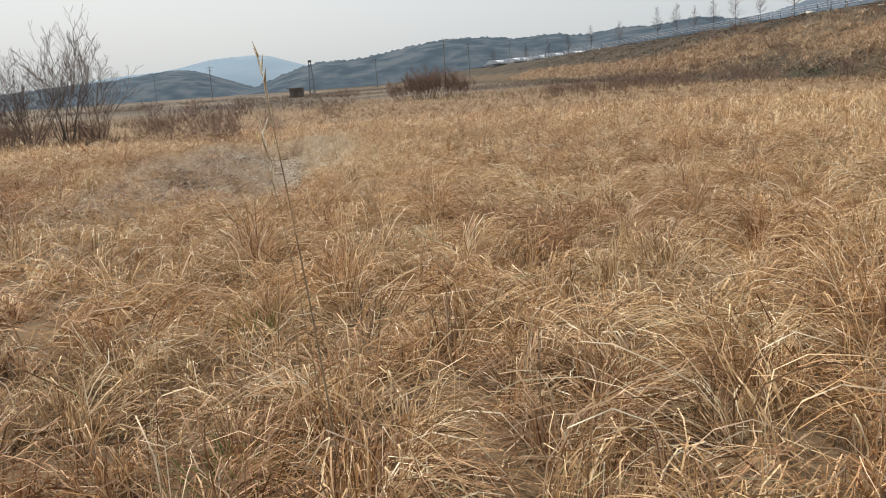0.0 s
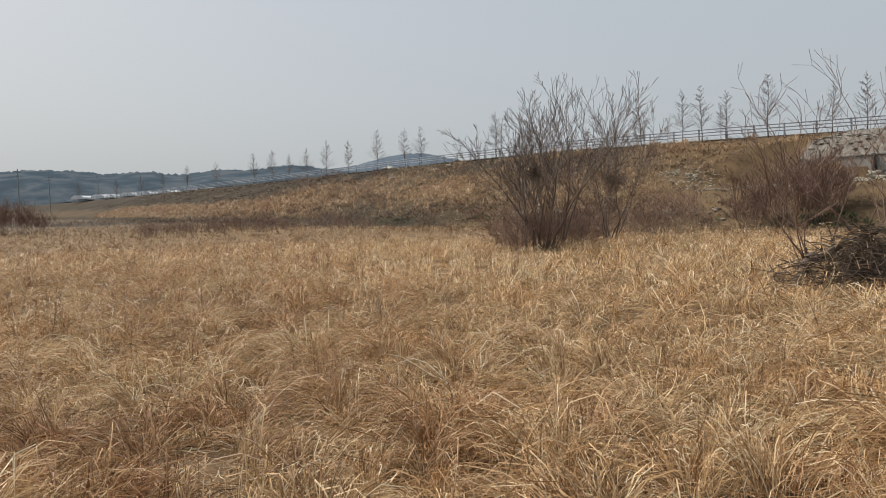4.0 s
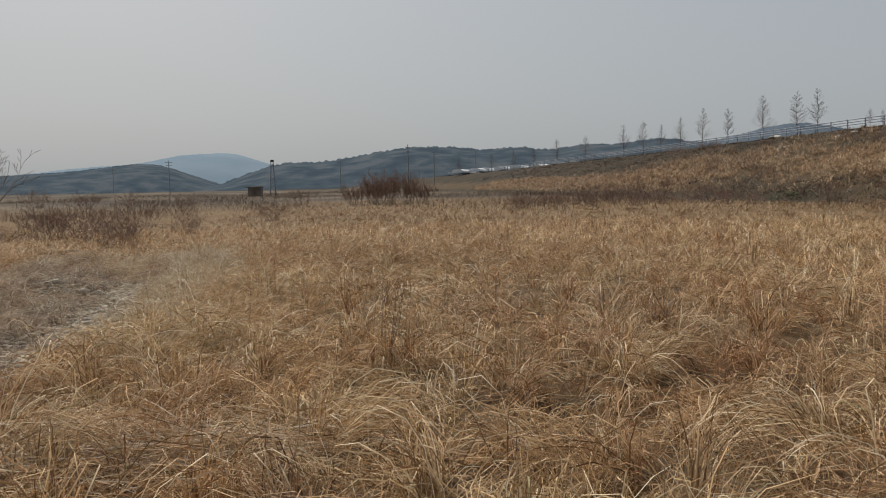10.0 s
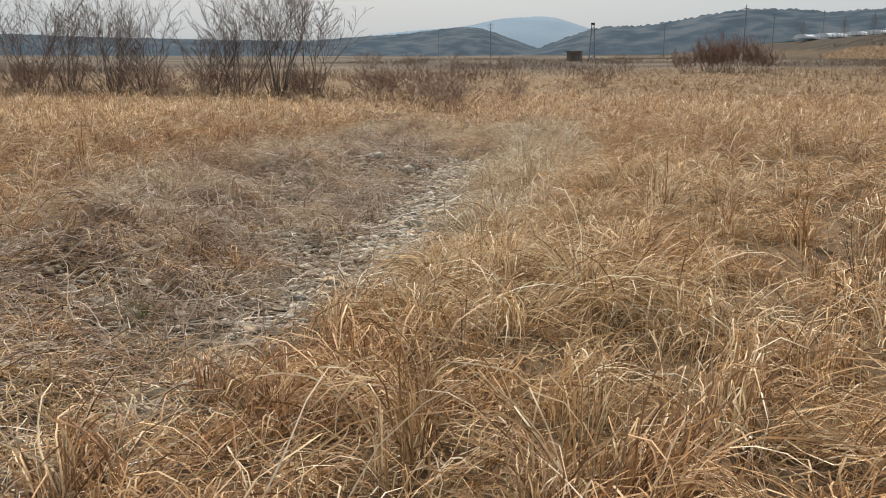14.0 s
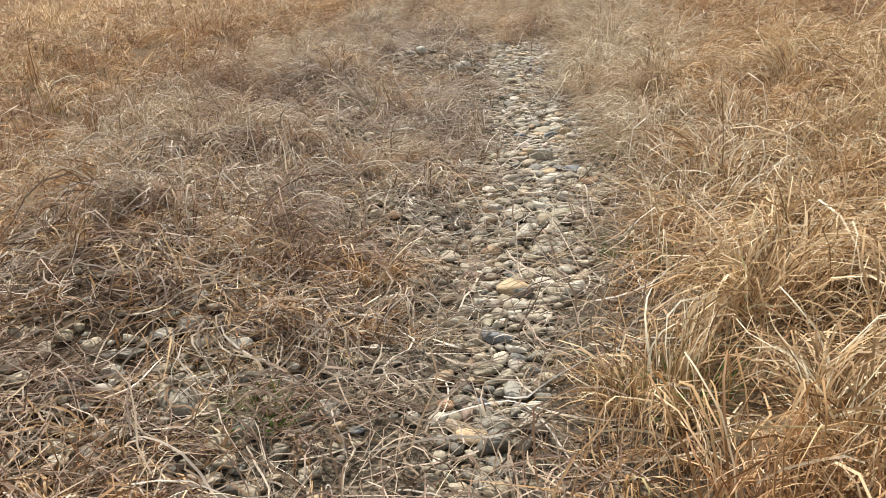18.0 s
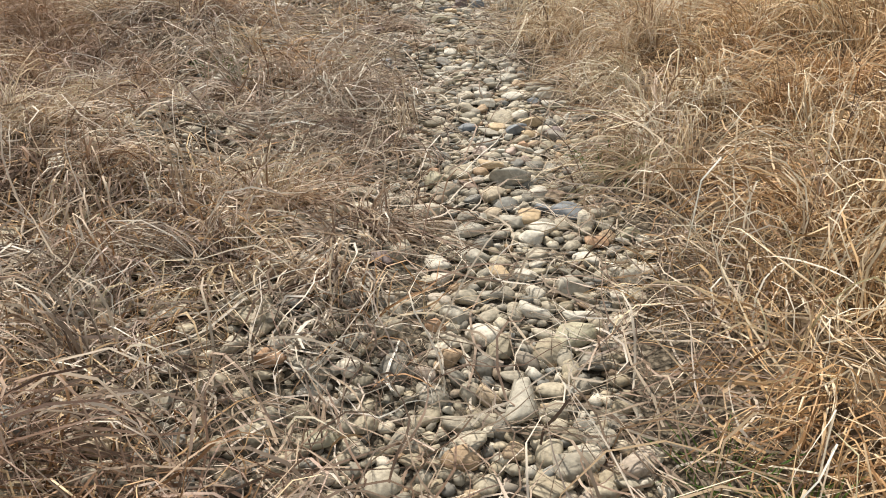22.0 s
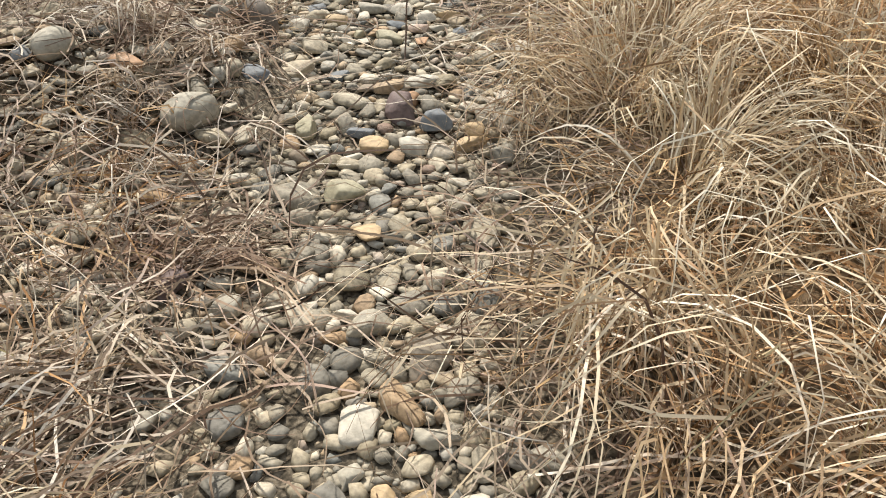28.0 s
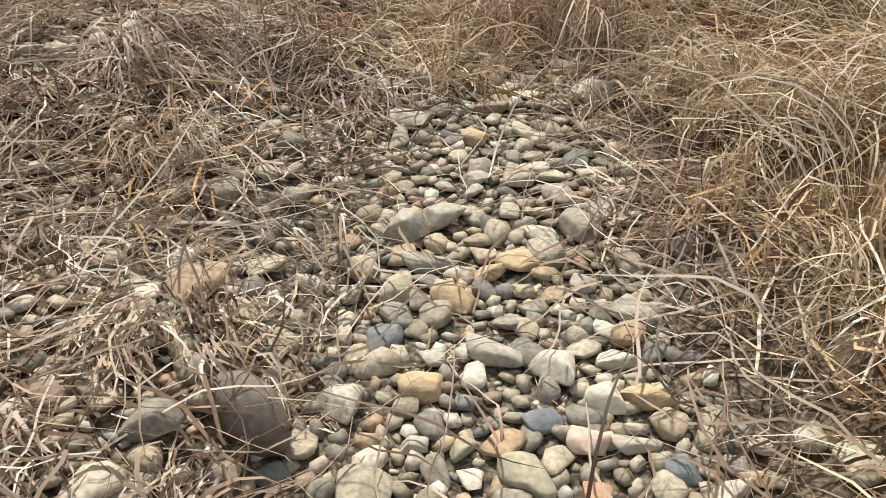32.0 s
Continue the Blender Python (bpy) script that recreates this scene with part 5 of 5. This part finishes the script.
SHRUBS3 += [(17.4, 26.9, 0.7), (18.2, 26.8, 0.8), (16.8, 27.6, 0.7), (18.8, 28.0, 1.0), (16.4, 26.9, 0.9), (19.7, 27.0, 1.0), (17.7, 28.3, 1.2), (20.6, 28.2, 0.9)]
for i, (x, y, s) in enumerate(SHRUBS + SHRUBS2 + tuple(SHRUBS3)):
    m = pose(x, y, float(land(x, y)) - 0.04, 0, 0, i * 77.0)
    k = i % 4 + (4 if y > 60 else 0)
    if k in unused:
        unused.remove(k)
        shrub_kinds[k].matrix_basis = m
        shrub_kinds[k].scale = (s, s, s)
    else:
        copy_thing(shrub_kinds[k], m).scale = (s, s, s)

# driftwood left by a flood
heap = tagged(new("driftwood_heap"), "heap of grey driftwood sticks beside the dry field", "driftwood")
hr = random.Random(9)
segs = []
for k in range(2000):
    a, r = hr.uniform(0, 6.283), abs(hr.gauss(0, 0.55))
    c = Vector((14.3 + 2.3 * r * math.cos(a), 12.4 + 1.2 * r * math.sin(a), 0.04 + max(0.05, 1.05 - 0.75 * r) * hr.random() ** 1.3))
    d = Vector((hr.gauss(0, 1), hr.gauss(0, 0.8), hr.gauss(0, 0.34))).normalized() * hr.uniform(0.15, 0.8)
    rad = hr.choice((0.003, 0.004, 0.006, 0.008, 0.013))
    one = (c - d / 2 + Vector((0, 0, 0.08)), c + d / 2 + Vector((0, 0, 0.08)), rad, rad * 0.6)
    if rad > 0.012 and k % 5 == 0:
        new("stick", limb_mesh([one], "stick", DRIFT)).parent = heap
    else:
        segs.append(one)
for k in range(900):
    a, r = hr.uniform(0, 6.283), abs(hr.gauss(0, 0.5))
    c = Vector((15.2 + 2.2 * r * math.cos(a), 12.5 + 1.1 * r * math.sin(a), 0.1 + max(0.1, 1.25 - 0.8 * r) * hr.random()))
    d = Vector((hr.gauss(0, 0.5), hr.gauss(0, 0.4), -1.0)).normalized() * hr.uniform(0.15, 0.6)
    segs.append((c, c + d * 0.5 + Vector((hr.gauss(0, 0.05), hr.gauss(0, 0.05), 0)), 0.004, 0.003))
caught = []
for k in range(110):
    a, r = hr.uniform(0, 6.283), abs(hr.gauss(0, 0.6))
    p = Vector((14.6 + 2.4 * r * math.cos(a), 12.3 + 1.2 * r * math.sin(a), 0.15 + max(0.05, 1.1 - 0.6 * r) * hr.uniform(0.5, 1.0)))
    d = Vector((hr.gauss(0, 1), hr.gauss(0, 0.8), 0.3)) * 0.16
    for i in range(4):
        q = p + d
        if q.z < 0.05:
            break
        caught.append((p.copy(), q.copy(), 0.0035, 0.003))
        p, d = q, d * 0.85 + Vector((0, 0, -0.07))
straw_caught = new("caught_straw", limb_mesh(caught, "caught_straw", STRAW))
straw_caught.parent = heap
straw_caught["label"] = "pale straw hanging over the sticks"
brushwood = new("brushwood", limb_mesh(segs, "brushwood", DRIFT))
brushwood.parent = heap
tagged(brushwood, kind="stuff")
path = [Vector(p) for p in ((13.1, 12.9, 0.45), (13.5, 12.7, 0.62), (14.1, 12.6, 0.86), (14.9, 12.4, 1.05), (15.8, 12.3, 1.3), (17.0, 12.0, 1.7))]
new("log", limb_mesh([(a, b, 0.075 - 0.008 * i, 0.067 - 0.008 * i) for i, (a, b) in enumerate(zip(path, path[1:]))], "log", DRIFT)).parent = heap
path = [Vector(p) for p in ((12.7, 12.7, 0.02), (12.95, 12.75, 0.3), (13.2, 12.8, 0.55), (13.5, 12.9, 0.62))]
new("branch", limb_mesh([(a, b, 0.10, 0.085) for a, b in zip(path, path[1:])], "branch", DRIFT)).parent = heap

# tower, poles, hut and greenhouses in the distance
tower = tagged(new("lattice_tower"), "thin steel lattice tower with a platform near its top", "tower")
tower.scale = (0.86, 0.86, 0.86)
tower.location = (-29.2, 247.5, float(land(-29.2, 247.5)))
for sx in (-1, 1):
    for sy in (-1, 1):
        new("leg", limb_mesh([(Vector((sx * 0.9, sy * 0.9, 0)), Vector((sx * 0.35, sy * 0.35, 11.2)), 0.13, 0.10)], "leg", STEEL)).parent = tower
braces = []
for k in range(8):
    z0, z1 = 1.3 * k, 1.3 * (k + 1)
    w0, w1 = 0.9 - 0.05 * z0, 0.9 - 0.05 * z1
    for s in (-1, 1):
        braces += [(Vector((-w0, s * w0, z0)), Vector((w1, s * w1, z1)), 0.06, 0.06), (Vector((s * w0, w0, z0)), Vector((s * w1, -w1, z1)), 0.06, 0.06)]
new("bracing", limb_mesh(braces, "bracing", STEEL)).parent = tower
bm = bmesh.new()
box(bm, -0.7, 0.7, -0.7, 0.7, 9.6, 9.72)
part("platform", bm, DARKWALL, tower)
bm = bmesh.new()
box(bm, -0.55, 0.55, -0.4, 0.4, 10.9, 11.6)
part("equipment_box", bm, DARKWALL, tower)

pole_first = tagged(new("utility_pole"), "grey concrete utility pole with a crossarm", "pole", "utility poles")
new("pole", limb_mesh([(Vector((0, 0, 0)), Vector((0, 0, 11)), 0.14, 0.09)], "pole", CONCRETE)).parent = pole_first
for z, w in ((10.3, 1.1), (9.4, 0.8)):
    bm = bmesh.new()
    box(bm, -w, w, -0.06, 0.06, z, z + 0.14)
    part("crossarm", bm, STEEL, pole_first)
POLES = ((-12, 300), (-62, 262), (19, 265), (40, 330), (-100, 330), (8, 190))
for i, (x, y) in enumerate(POLES):
    m = pose(x, y, float(land(x, y)) - 0.1, 0, 0, 12 * i)
    if i == 0:
        pole_first.matrix_basis = m
    else:
        copy_thing(pole_first, m)

# brown board, its colour lightened to stand in for haze at this distance
HUTWALL = plain_material("haze_lightened_brown_board", [(0.3, (0.11, 0.092, 0.08)), (0.7, (0.19, 0.16, 0.14))], 1.0, 0.9)
hut = tagged(new("field_hut"), "small dark hut with a pale flat roof beyond the field", "hut")
hut.location = (-28.5, 208.7, float(land(-28.5, 208.7)) - 0.1)
bm = bmesh.new()
box(bm, -1.6, 1.6, -1.5, 1.5, 0, 2.3)
part("wall", bm, HUTWALL, hut)
bm = bmesh.new()
box(bm, -2.4, 1.8, -1.8, 1.8, 2.3, 2.48)
part("roof", bm, CONCRETE, hut)
bm = bmesh.new()
box(bm, -0.5, 0.5, -1.56, -1.5, 0, 2.0)
part("door", bm, DRIFT, hut)

bm = bmesh.new()
R, L, K = 2.0, 26.0, 10
arcs = [[bm.verts.new((L * e, R * math.cos(math.pi * k / K), 0.2 + 1.3 * math.sin(math.pi * k / K))) for k in range(K + 1)] for e in (-0.5, 0.5)]
for a, b, c, d in zip(arcs[0], arcs[0][1:], arcs[1][1:], arcs[1]):
    bm.faces.new((a, b, c, d))
feet = [[bm.verts.new((v.co.x, v.co.y, -0.6)) for v in (arc[0], arc[-1])] for arc in arcs]
for e in (0, 1):
    bm.faces.new([feet[e][0], *arcs[e], feet[e][1]])
for s, i in ((0, 0), (1, K)):
    bm.faces.new((feet[0][s], arcs[0][i], arcs[1][i], feet[1][s]))
first_tunnel = tagged(new("greenhouse_tunnel"), "long white plastic-film greenhouse tunnel beyond the bank", "greenhouse", "greenhouse tunnels")
part("film", bm, FILM, first_tunnel, smooth=False)
for e in (-0.5, -0.25, 0, 0.25, 0.5):
    ring = [Vector((L * e, R * math.cos(math.pi * k / K), 0.2 + 1.33 * math.sin(math.pi * k / K))) for k in range(K + 1)]
    new("hoop", limb_mesh([(a, b, 0.05, 0.05) for a, b in zip(ring, ring[1:])], "hoop", STEEL)).parent = first_tunnel
for i in range(14):
    x, y = 34 + 3.4 * i, 296 + 7.0 * (i % 2) + 2.0 * math.sin(i)
    m = pose(x, y, float(land(x, y)) + 0.6 + 0.16 * i, 0, 0, 63 + 4 * math.sin(2.0 * i))
    if i == 0:
        first_tunnel.matrix_basis = m
    else:
        copy_thing(first_tunnel, m)
for ob in [first_tunnel] + [o for o in scene.objects if o.name.startswith("greenhouse_tunnel.")]:
    ob.scale = (1.0, 1.0, 0.6)


# ---------------------------------------------------------------- wooded hills all round the horizon
def hill(name, dist, mat, profile, seed, label, rough=0.10):
    """A long wooded ridge: its skyline rises by the given degrees at the given bearings, and it falls away before and behind."""
    rng = np.random.default_rng(seed)
    yaw = np.array([p[0] for p in profile], float)
    up = np.array([p[1] for p in profile], float)
    o = np.argsort(yaw)
    fine = np.arange(yaw.min(), yaw.max(), 0.09)
    e = np.interp(fine, yaw[o], up[o])
    e = np.convolve(np.pad(e, 12, "edge"), np.ones(25) / 25, "valid")
    tops = rough * (0.5 * np.sin(fine * 9.0 + seed) * np.sin(fine * 4.1) + 0.9 * (rng.random(len(fine)) - 0.4))
    rows = []
    for k, f in ((0.80, 0.0), (0.83, 0.22), (0.86, 0.42), (0.89, 0.59), (0.92, 0.74), (0.95, 0.85), (0.975, 0.93), (0.993, 0.97), (1.0, 1.0), (1.05, 0.9), (1.2, 0.3), (1.35, 0.0)):
        d = dist * k
        x, y = 0.5 - d * np.sin(np.radians(fine)), 9 + d * np.cos(np.radians(fine))
        top = 1.6 + dist * np.tan(np.radians(e + (tops if f == 1.0 else 0)))
        low = land(x, y) - 2
        rows.append(np.stack([x, y, low + f * (top - low)], -1))
    v = np.stack(rows)
    n = len(fine)
    i = np.arange(len(rows) * n).reshape(len(rows), n)
    q = np.stack([i[:-1, :-1], i[:-1, 1:], i[1:, 1:], i[1:, :-1]], -1).reshape(-1, 4)
    return tagged(new(name, mesh_from_arrays(name, v.reshape(-1, 3), q, mat, True)), label, "hill", kind="structure")


# the ridges wear their haze as colour, paler and bluer further off
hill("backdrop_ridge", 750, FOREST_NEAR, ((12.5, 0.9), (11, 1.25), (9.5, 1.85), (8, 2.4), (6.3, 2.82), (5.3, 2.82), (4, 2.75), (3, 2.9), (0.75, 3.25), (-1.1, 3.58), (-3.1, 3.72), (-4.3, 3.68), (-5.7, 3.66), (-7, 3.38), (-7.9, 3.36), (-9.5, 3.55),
     (-10.5, 3.5), (-11.7, 3.22), (-13, 3.3), (-14.6, 3.62), (-16.4, 3.42), (-18.8, 3.72), (-19.6, 3.82), (-21, 3.55), (-24, 3.1), (-30, 2.8), (-40, 2.5), (-55, 2.3)), 1, "dark pine-wooded ridge beyond the bank, haze put into its colour")
hill("backdrop_hill", 1300, FOREST_MID, ((-21, 3.2), (-24.2, 3.62), (-26.2, 4.15), (-28.6, 4.35), (-30.2, 3.95), (-33, 3.2), (-38, 2.5)), 2, "wooded hill with the blue-grey of haze in its colour", 0.05)
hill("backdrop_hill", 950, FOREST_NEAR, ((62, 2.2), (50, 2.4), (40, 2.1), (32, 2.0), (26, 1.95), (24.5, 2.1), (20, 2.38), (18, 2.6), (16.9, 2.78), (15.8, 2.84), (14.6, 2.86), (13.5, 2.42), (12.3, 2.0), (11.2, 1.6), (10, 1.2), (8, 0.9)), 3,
     "low dark haze-tinted wooded hill across the plain", 0.04)
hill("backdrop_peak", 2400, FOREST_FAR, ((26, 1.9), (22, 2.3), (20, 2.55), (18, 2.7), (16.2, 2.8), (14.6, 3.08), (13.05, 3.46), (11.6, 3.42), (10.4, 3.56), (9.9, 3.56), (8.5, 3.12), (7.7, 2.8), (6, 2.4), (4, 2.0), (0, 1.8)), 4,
     "distant flat-topped mountain, its colour paled to blue as by haze", 0.03)
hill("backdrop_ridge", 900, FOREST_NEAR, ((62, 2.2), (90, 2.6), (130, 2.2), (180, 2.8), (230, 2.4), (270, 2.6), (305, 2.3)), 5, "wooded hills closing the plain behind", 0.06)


# ---------------------------------------------------------------- stalks and weeds
def stalk(x, y, height, lean_x, lean_y, radius, label, plume=False, name="dry_stalk"):
    z = float(land(x, y)) - 0.02
    s = tagged(new(name), label, "plant stalk", "dry weed stalks")
    s.location = (x, y, z)
    pts = [Vector((lean_x * f ** 1.4, lean_y * f ** 1.4, height * f)) for f in (0, 0.2, 0.4, 0.6, 0.8, 1.0)]
    segs = [(a, b, radius * (1 - 0.13 * i), radius * (1 - 0.13 * (i + 1))) for i, (a, b) in enumerate(zip(pts, pts[1:]))]
    new("stem", limb_mesh(segs, "stem", STALK)).parent = s
    if plume:
        d = (pts[-1] - pts[-2]).normalized()
        bits = [(pts[-1] + d * 0.02 * k, pts[-1] + d * (0.02 * k + 0.05) + Vector((hr.gauss(0, 0.008), hr.gauss(0, 0.008), 0)), 0.004, 0.001) for k in range(12)]
        new("seed_head", limb_mesh(bits, "seed_head", PALESTRAW)).parent = s
    return s


stalk(-0.37, 3.75, 1.42, -0.12, 0.09, 0.006, "tall thin dry reed stalk with a bent seed head", True)
stalk(-0.40, 3.82, 1.2, -0.10, 0.0, 0.0035, "tall thin pale reed stalk with a drooping seed head", True)
stalk(0.05, 5.39, 0.66, 0.01, 0.0, 0.005, "thin dead brown weed stalk standing in the dry grass")
stalk(1.63, 6.89, 0.70, 0.20, -0.06, 0.005, "thin dead brown weed stalk leaning in the dry grass")
stalk(-0.88, 5.44, 0.84, 0.09, 0.02, 0.004, "thin pale dry reed stalk in the dry grass")
stalk(1.10, 16.38, 0.75, 0.22, -0.03, 0.006, "thin dead brown weed stalk leaning in the dry grass")
stalk(0.85, 17.04, 0.68, 0.14, 0.0, 0.006, "thin dead brown weed stalk leaning in the dry grass")
stalk(0.0, 18.1, 0.62, 0.03, 0.0, 0.006, "thin dead brown weed stalk standing in the dry grass")
stalk(-1.17, 15.42, 0.58, 0.03, 0.0, 0.005, "thin dead brown weed stalk standing in the dry grass")
stalk(-1.62, 14.64, 0.36, -0.40, -0.16, 0.006, "dark fallen weed stalk lying across the dry grass")
stalk(1.08, 14.7, 1.02, 0.03, 0.0, 0.005, "thin dead brown weed stalk standing in the dry grass")
stalk(2.1, 14.0, 0.52, 0.1, 0.0, 0.006, "thin dead brown weed stalk leaning in the dry grass")
stalk(2.1, 26.0, 0.76, -0.07, 0.0, 0.008, "thin dead brown weed stalk standing in the dry grass")

rng = np.random.default_rng(77)
sx, sy = scatter(rng, -6, 12, 4, 34, 1.1)
keep = (creek_offset(sx, sy) > 0.9) | (sy < 12.5) | (creek_offset(sx, sy) < -2.2)
sx, sy = sx[keep], sy[keep]
n = len(sx)
weeds = blades("weed_stalks", np.stack([sx, sy, land(sx, sy)], -1), rng.uniform(0, 6.283, n), rng.uniform(0.5, 0.95, n), rng.uniform(0.004, 0.008, n), rng.uniform(0.05, 0.5, n), rng.uniform(0.0, 0.3, n), STALK, rng, 3)
tagged(weeds, "thin dark dead weed stalks standing in the dry grass", "weed stalks", kind="stuff")


def green_tuft(x, y, size, seed, label="small tuft of fresh green grass at the foot of dry tussocks"):
    rng = np.random.default_rng(seed)
    n = 60
    r = size * np.sqrt(rng.random(n))
    a = rng.uniform(0, 6.283, n)
    px, py = x + r * np.cos(a), y + r * np.sin(a)
    g = blades("green_tuft", np.stack([px, py, land(px, py)], -1), a, size * rng.uniform(0.8, 1.7, n), rng.uniform(0.004, 0.008, n), rng.uniform(0.1, 0.7, n), rng.uniform(0.2, 1.2, n), FRESH, rng, 3)
    return tagged(g, label, "grass tuft", "green tufts")


for i, (x, y, s) in enumerate(((-2.34, 19.5, 0.15), (-2.2, 17.6, 0.10), (-2.05, 17.45, 0.08), (-3.35, 15.9, 0.10), (-1.95, 16.2, 0.14), (-0.9, 4.3, 0.16), (0.35, 13.3, 0.2), (-1.2, 6.4, 0.15), (2.3, 9.5, 0.12), (-4.5, 20.4, 0.1))):
    green_tuft(x, y, s, 300 + i)


def dead_weed(x, y, height, stems, seed, lean=(0.0, 0.0)):
    """A dead brown weed: a few thin stems from one foot, each with short side twigs."""
    r = random.Random(seed)
    w = tagged(new("dead_weed"), "branching dead brown weed standing in the dry grass", "weed", "dead weeds")
    w.location = (x, y, float(land(x, y)) - 0.02)
    for k in range(stems):
        a, t = r.uniform(0, 6.283), r.uniform(0.08, 0.5)
        d = Vector((math.cos(a) * math.sin(t) + lean[0], math.sin(a) * math.sin(t) + lean[1], math.cos(t))).normalized()
        h = height * r.uniform(0.6, 1.0)
        p, segs, twigs = Vector((0, 0, 0)), [], []
        for i in range(5):
            d = (d + Vector((r.gauss(0, 0.07), r.gauss(0, 0.07), 0.02))).normalized()
            q = p + d * h / 5
            segs.append((p.copy(), q.copy(), 0.0042 - 0.0006 * i, 0.0036 - 0.0006 * i))
            if i > 1:
                for _ in range(2):
                    e = (d + Vector((r.gauss(0, 0.6), r.gauss(0, 0.6), r.uniform(0, 0.4)))).normalized() * h * r.uniform(0.06, 0.16)
                    twigs.append((q.copy(), q + e, 0.0018, 0.0011))
            p = q
        stem = new("stem", limb_mesh(segs, "stem", WEED))
        stem.parent = w
        for t in twigs:
            new("twig", limb_mesh([t], "twig", WEED)).parent = stem
    return w


WEED = plain_material("dead_brown_weed", [(0.3, (0.085, 0.055, 0.042)), (0.7, (0.19, 0.125, 0.09))], 20.0, 0.85, 0, 0)
WEEDS = ((1.09, 14.72, 0.85, 7, 0.12), (-1.14, 15.38, 0.55, 2, 0.0), (-0.43, 5.7, 0.62, 3, 0.06), (0.04, 5.68, 0.6, 2, 0.0), (0.79, 16.8, 0.7, 4, 0.1), (-1.53, 19.24, 0.55, 2, 0.0), (2.4, 17.5, 0.8, 5, 0.0), (1.7, 12.2, 0.6, 3, 0.1), (3.4, 9.6, 0.6, 3, 0.0), (0.1, 19.6, 0.7, 4, 0.05))
for i, (x, y, h, st, lx) in enumerate(WEEDS):
    dead_weed(x, y, h, st, 500 + i, (lx, 0.0))
